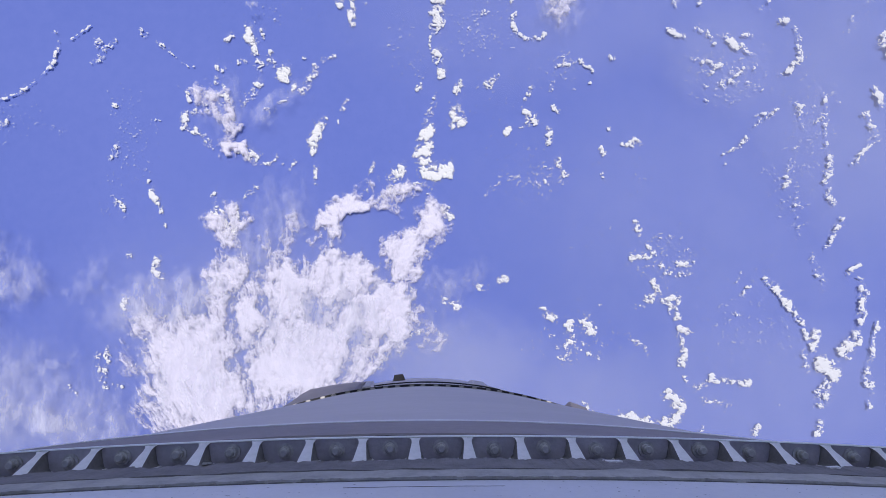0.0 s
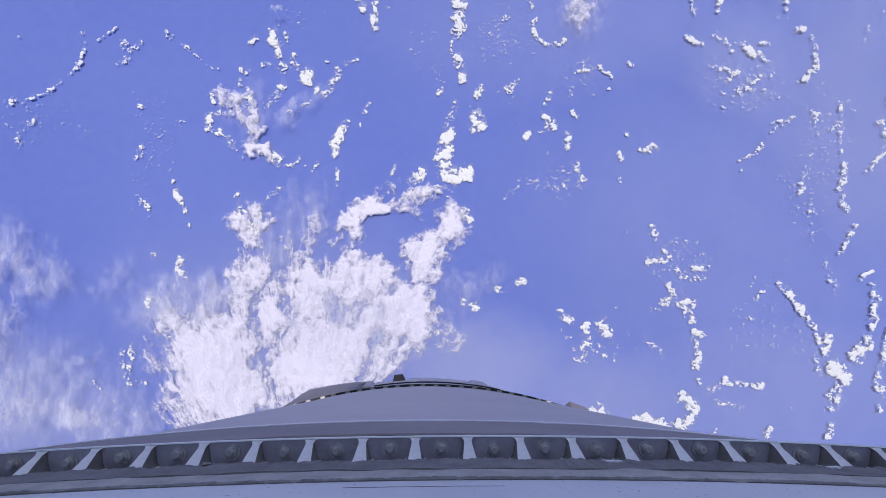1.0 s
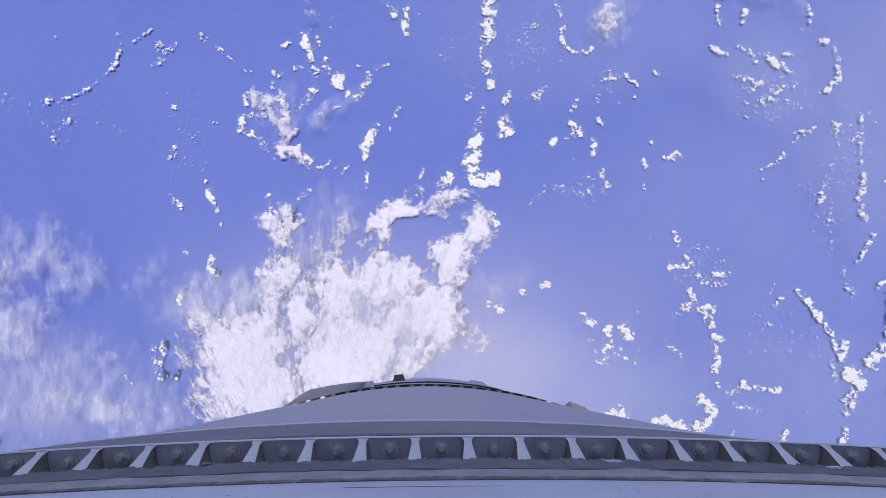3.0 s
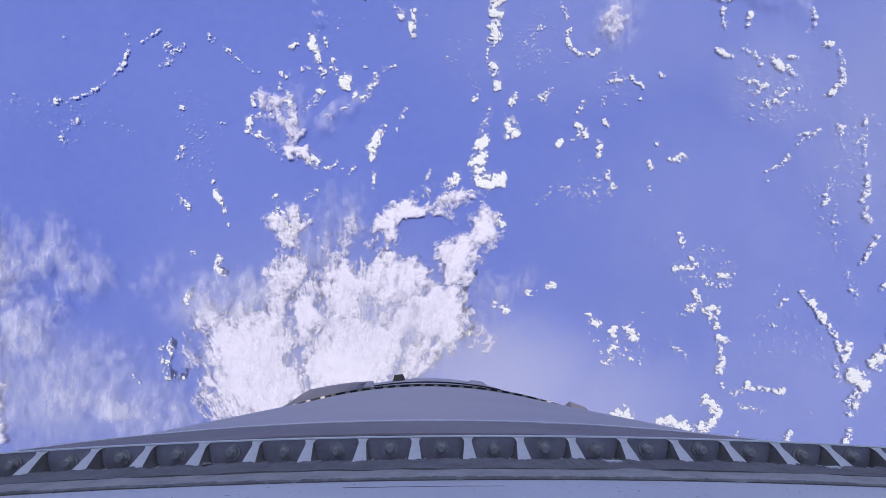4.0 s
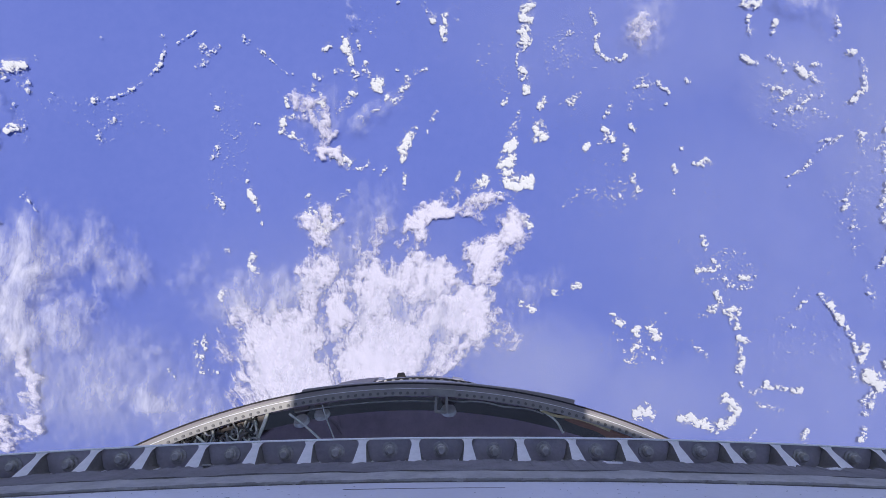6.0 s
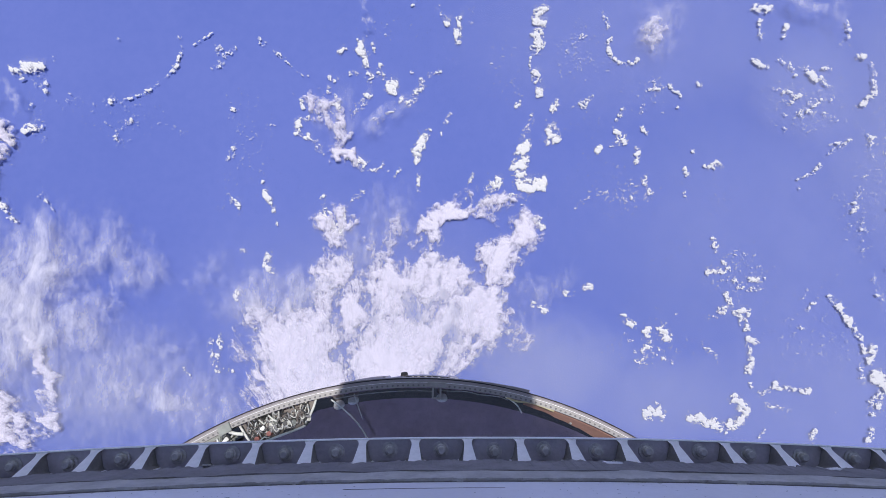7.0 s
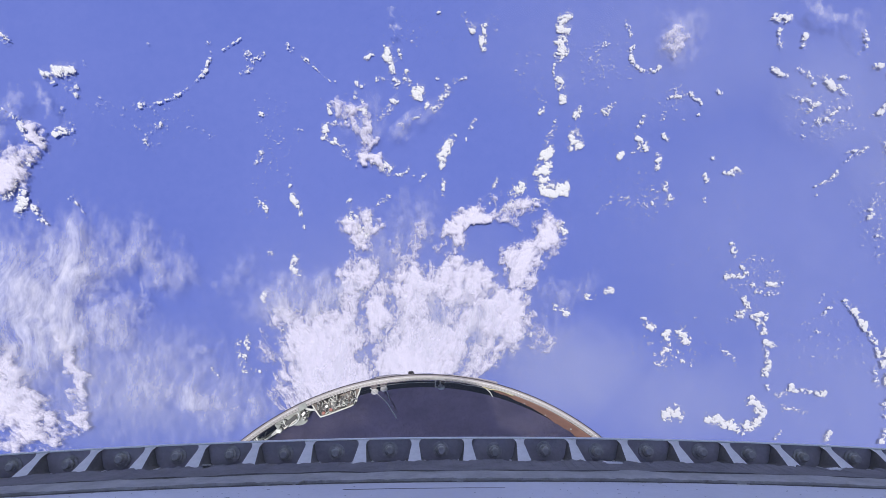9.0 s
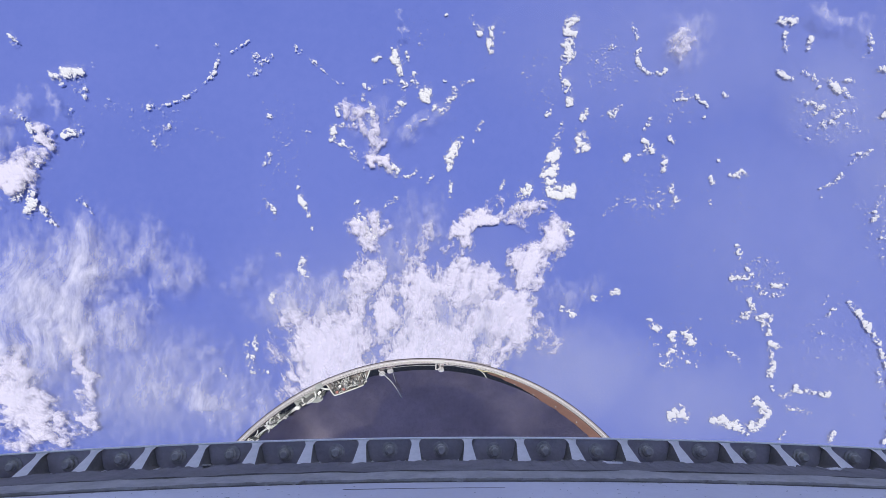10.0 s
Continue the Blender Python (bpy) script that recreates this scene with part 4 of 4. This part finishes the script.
    for a_ in (-28.0, -37.5, -46.0):
        tube("clamp", [ring_pt(0.975, a_ - 1.6, -0.008), ring_pt(0.952, a_ - 1.5, -0.008), ring_pt(0.946, a_, -0.008), ring_pt(0.955, a_ + 1.4, -0.008), ring_pt(0.975, a_ + 1.6, -0.008)], 0.005, METAL, harness, "bare metal clamp")
        for q in range(7):
            pts = [ring_pt(rnd.uniform(0.95, 0.974), a_ + rnd.uniform(-2, 2), -0.02 + rnd.uniform(0, 0.016)) for _ in range(3)]
            tube("cable", pts, 0.003, mats[q], harness, "", 5)
        part("clamp_plate", box_bm(0.055, 0.03, 0.012, 0.002, on_ring(0.968 * R, a_ + 0.4, -0.02)), GREEN, harness, "dull green clamp plate")
    for i in range(70):
        a0, r0 = rnd.choice((rnd.uniform(-31, -24), rnd.uniform(-40, -34), rnd.uniform(-52, -42))), rnd.uniform(0.948, 0.974)
        pts = [ring_pt(min(0.976, max(0.942, r0 + rnd.uniform(-0.012, 0.012))), a0 + (k - 1.5) * rnd.uniform(0.2, 0.7), -0.022 + rnd.uniform(0, 0.020)) for k in range(4)]
        tube("cable", pts, rnd.uniform(0.002, 0.0045), (METAL, CABLE_D, GREEN, CABLE_D, CABLE_W, GREEN, CABLE_D)[i % 7], harness, "", 5)
    for a_, r_, mt in ((-25.5, 0.962, METAL), (-26.8, 0.955, GREEN), (-29.8, 0.958, CABLE_D), (-31.5, 0.952, METAL), (-35.4, 0.96, GREEN), (-39.2, 0.955, METAL), (-43.5, 0.958, CABLE_D), (-47.8, 0.955, GREEN)):
        part("connector", box_bm(0.026, 0.018, 0.016, 0.003, on_ring(r_ * R, a_, -0.012, 0, 0, rnd.uniform(-40, 40))), mt, harness)
    tube("whip_rod", [ring_pt(0.972, -11.0, -0.012), ring_pt(0.948, -9.7, -0.02), ring_pt(0.908, -7.9, -0.035), ring_pt(0.852, -6.2, -0.06)], 0.0032, METAL, st, "bare metal whip rod")
    tube("thin_rod", [ring_pt(0.976, -7.9, -0.012), ring_pt(0.955, -7.7, -0.02), ring_pt(0.915, -7.3, -0.06)], 0.0018, METAL, st)
    for a_, r_ in ((-10.3, 0.957), (-8.3, 0.962), (3.9, 0.958)):
        bm = bmesh.new()
        bmesh.ops.create_cone(bm, cap_ends=True, segments=24, radius1=0.022, radius2=0.019, depth=0.01, matrix=on_ring(r_ * R, a_, -0.055, -50))
        part("sensor_pad", bm, PAD, st, "pale round sensor pad")
    # bracket at the top of the rim, with the line that hangs along it
    br = under(new("bracket"), st)
    part("bracket_plate", box_bm(0.074, 0.018, 0.010, 0.002, on_ring(0.986 * R, 3.1, 0.006)), DULL, br)
    for dx in (-0.014, 0.014):
        part("bracket_leg", box_bm(0.007, 0.045, 0.010, 0.002, on_ring(0.970 * R, 3.1, 0.004) @ pose(dx, 0, 0)), DULL, br)
    part("bracket_foot", box_bm(0.034, 0.008, 0.010, 0.002, on_ring(0.957 * R, 3.1, 0.004)), DULL, br)
    tube("hanging_line", [ring_pt(0.972, -10.5 + i * 2.2, -0.014 + 0.004 * math.sin(i * 2.3)) for i in range(7)], 0.0022, DULL, st, "thin grey line")
    tube("hanging_line", [ring_pt(0.9755 - 0.0015 * math.sin(i * 1.9), 3.6 + i * 1.3, -0.006) for i in range(8)], 0.0022, DULL, st, "thin grey line")
    tube("yellow_line", [ring_pt(0.979, 12.4, -0.006), ring_pt(0.976, 14.0, -0.010), ring_pt(0.981, 16.0, -0.006), ring_pt(0.978, 19.0, -0.010)], 0.004, CABLE_Y, st, "yellow cable end")
    tube("loose_end", [ring_pt(0.980, 12.3, -0.004), ring_pt(0.974, 13.3, -0.012), ring_pt(0.966, 14.2, -0.018), ring_pt(0.953, 15.0, -0.03)], 0.0032, CABLE_W, st, "loose white cable end")
    for a_, r_ in ((22, 0.962), (27, 0.955), (33, 0.958), (39, 0.957), (46, 0.957)):
        bm = bmesh.new()
        bmesh.ops.create_icosphere(bm, subdivisions=1, radius=0.0055, matrix=Matrix.Translation(ring_pt(r_ + 0.004, a_, -0.058)))
        part("stud", bm, METAL, st)
    return st


lower_stage = build_lower_stage()
lower_stage.matrix_world = HULL


# ================= gas let off when the stages part =================
GAS = cloud_material("thin_gas", (0.80, 0.73, 0.76), 0.12, 0.8, 20, 0.1, 3.2, 0.35)


def build_gas():
    """A thin rounded puff, densest in its middle."""
    verts, faces, cover, nr, na = [], [], [], 22, 48
    for k in range(nr + 1):
        u = k / nr
        for i in range(na):
            a = 2 * math.pi * i / na
            r = 13.0 * u * (1 + 0.18 * u * noise.noise((2 * math.cos(a), 2 * math.sin(a), 5)))
            verts.append((1.5 * r * math.cos(a), r * math.sin(a), 2.5 * (1 - u * u)))
            cover.append(0.95 * (1 - u * u) ** 2)
    for k in range(nr):
        for i in range(na):
            faces.append((k * na + i, (k + 1) * na + i, (k + 1) * na + (i + 1) % na, k * na + (i + 1) % na))
    puff = mesh_object("gas_puff", verts, faces, GAS, True)
    at = puff.data.attributes.new("cover", "FLOAT", "POINT")
    at.data.foreach_set("value", np.array(cover, dtype=np.float32))
    return tagged(puff, "thin pale puff of gas spreading below the stages", "gas", kind="stuff")


gas_puff = build_gas()


# ================= what moves =================
def motions():
    # the sea drifts below: seconds, turn (degrees) and shift (metres)
    rows = []
    for t, a, b, c, x, y, z in (
        (0.0, -1.111, 0.065, 2.009, -360.813, 78.715, 160.583),
        (0.5, -0.886, 0.089, 1.598, -291.654, 61.786, 129.090),
        (1.0, -0.710, 0.046, 1.420, -262.850, 50.266, 115.102),
        (1.5, -0.675, 0.049, 1.278, -237.187, 45.706, 103.212),
        (2.0, -0.675, 0.049, 1.278, -237.187, 45.706, 103.212),
        (2.5, -0.377, 0.082, 0.819, -161.854, 24.388, 71.022),
        (4.0, -0.226, 0.125, 0.390, -87.907, 12.237, 42.031),
        (4.5, 0.001, 0.186, 0.149, -22.654, -0.821, 13.591),
        (5.0, 0.000, 0.000, 0.000, 0.000, 0.000, 0.000),
        (5.5, 0.257, 0.180, -0.060, 33.135, -12.809, -12.544),
        (7.0, 0.624, 0.293, -0.394, 144.362, -37.575, -60.186),
        (7.5, 0.736, 0.342, -0.440, 172.280, -45.930, -71.067),
        (8.0, 0.701, 0.402, -0.441, 182.933, -46.050, -72.725),
        (8.5, 0.993, 0.447, -0.627, 254.073, -71.838, -104.654),
        (9.0, 1.015, 0.503, -0.694, 287.770, -78.787, -115.468),
        (9.5, 1.145, 0.564, -0.770, 317.863, -90.876, -127.382),
        (9.9, 1.145, 0.564, -0.770, 317.863, -90.876, -127.382),
        (10.0, 1.154, 0.629, -0.754, 334.197, -94.797, -133.357),
    ):
        v = Vector((radians(a), radians(b), radians(c)))
        turn = Matrix.Rotation(v.length, 4, v.normalized()) if v.length > 1e-9 else Matrix()
        rows.append((t, Matrix.Translation((x, y, z)) @ turn))
    for drifting in DRIFT:
        walk(drifting, rows)
    # the upper stage springs back a little when the lower one lets go
    loaded = Matrix.Rotation(radians(0.15), 4, "X")
    walk(upper_stage, [(0.0, loaded @ HULL), (4.08, loaded @ HULL), (4.16, HULL), (10.0, HULL)])
    # the gas comes up from behind the stages, hangs there and thins away
    walk(gas_puff, [(t, pose(x, y, -32)) for t, x, y in (
        (0.0, 1.0, -30), (2.05, 1.0, -30), (2.15, 1.0, -28), (2.35, 1.2, -8.5), (2.5, 1.0, -6.5), (2.8, 0.2, -6.2), (3.8, 0, -10.0), (4.05, 0, -12), (4.3, 0, -28), (4.4, 0, -30), (10.0, 0, -30))])
    # the lower stage: seconds, sideways, gap below the lens' line, distance down the axis
    rows = []
    for t, x, h, d, rx, ry in (
        (0.0, -0.010, 0.040, 0.346, 0, 0), (2.5, -0.010, 0.040, 0.346, 0, 0), (4.0, -0.010, 0.040, 0.346, 0, 0), (4.1, -0.010, 0.040, 0.352, 0, 0),
        (4.2, -0.010, 0.038, 0.467, 0, 0), (4.3, -0.012, 0.038, 0.62, 0, 0), (4.5, -0.018, 0.038, 0.79, 0, 0), (4.8, -0.030, 0.038, 0.99, 0, 0),
        (5.0, -0.036, 0.040, 1.06, 0, 0), (5.5, -0.046, 0.041, 1.25, 0, 0), (7.0, -0.050, 0.041, 2.203, 0, 0), (7.5, -0.051, 0.042, 2.450, 0, 0),
        (8.0, -0.046, 0.041, 2.65, 0, 0), (8.5, -0.037, 0.040, 3.13, 0, 0), (9.0, -0.022, 0.042, 3.42, 0, 0), (9.4, -0.02, 0.0, 3.66, 0, 0),
        (9.5, -0.02, 0.0, 3.67, 0, 0), (9.9, -0.022, -0.02, 3.80, 0, 0), (10.0, -0.012, -0.058, 3.845, 0, 0),
    ):
        rows.append((t, HULL @ pose(x, -(h + R), -d, rx, ry, 0)))
    walk(lower_stage, rows)


motions()
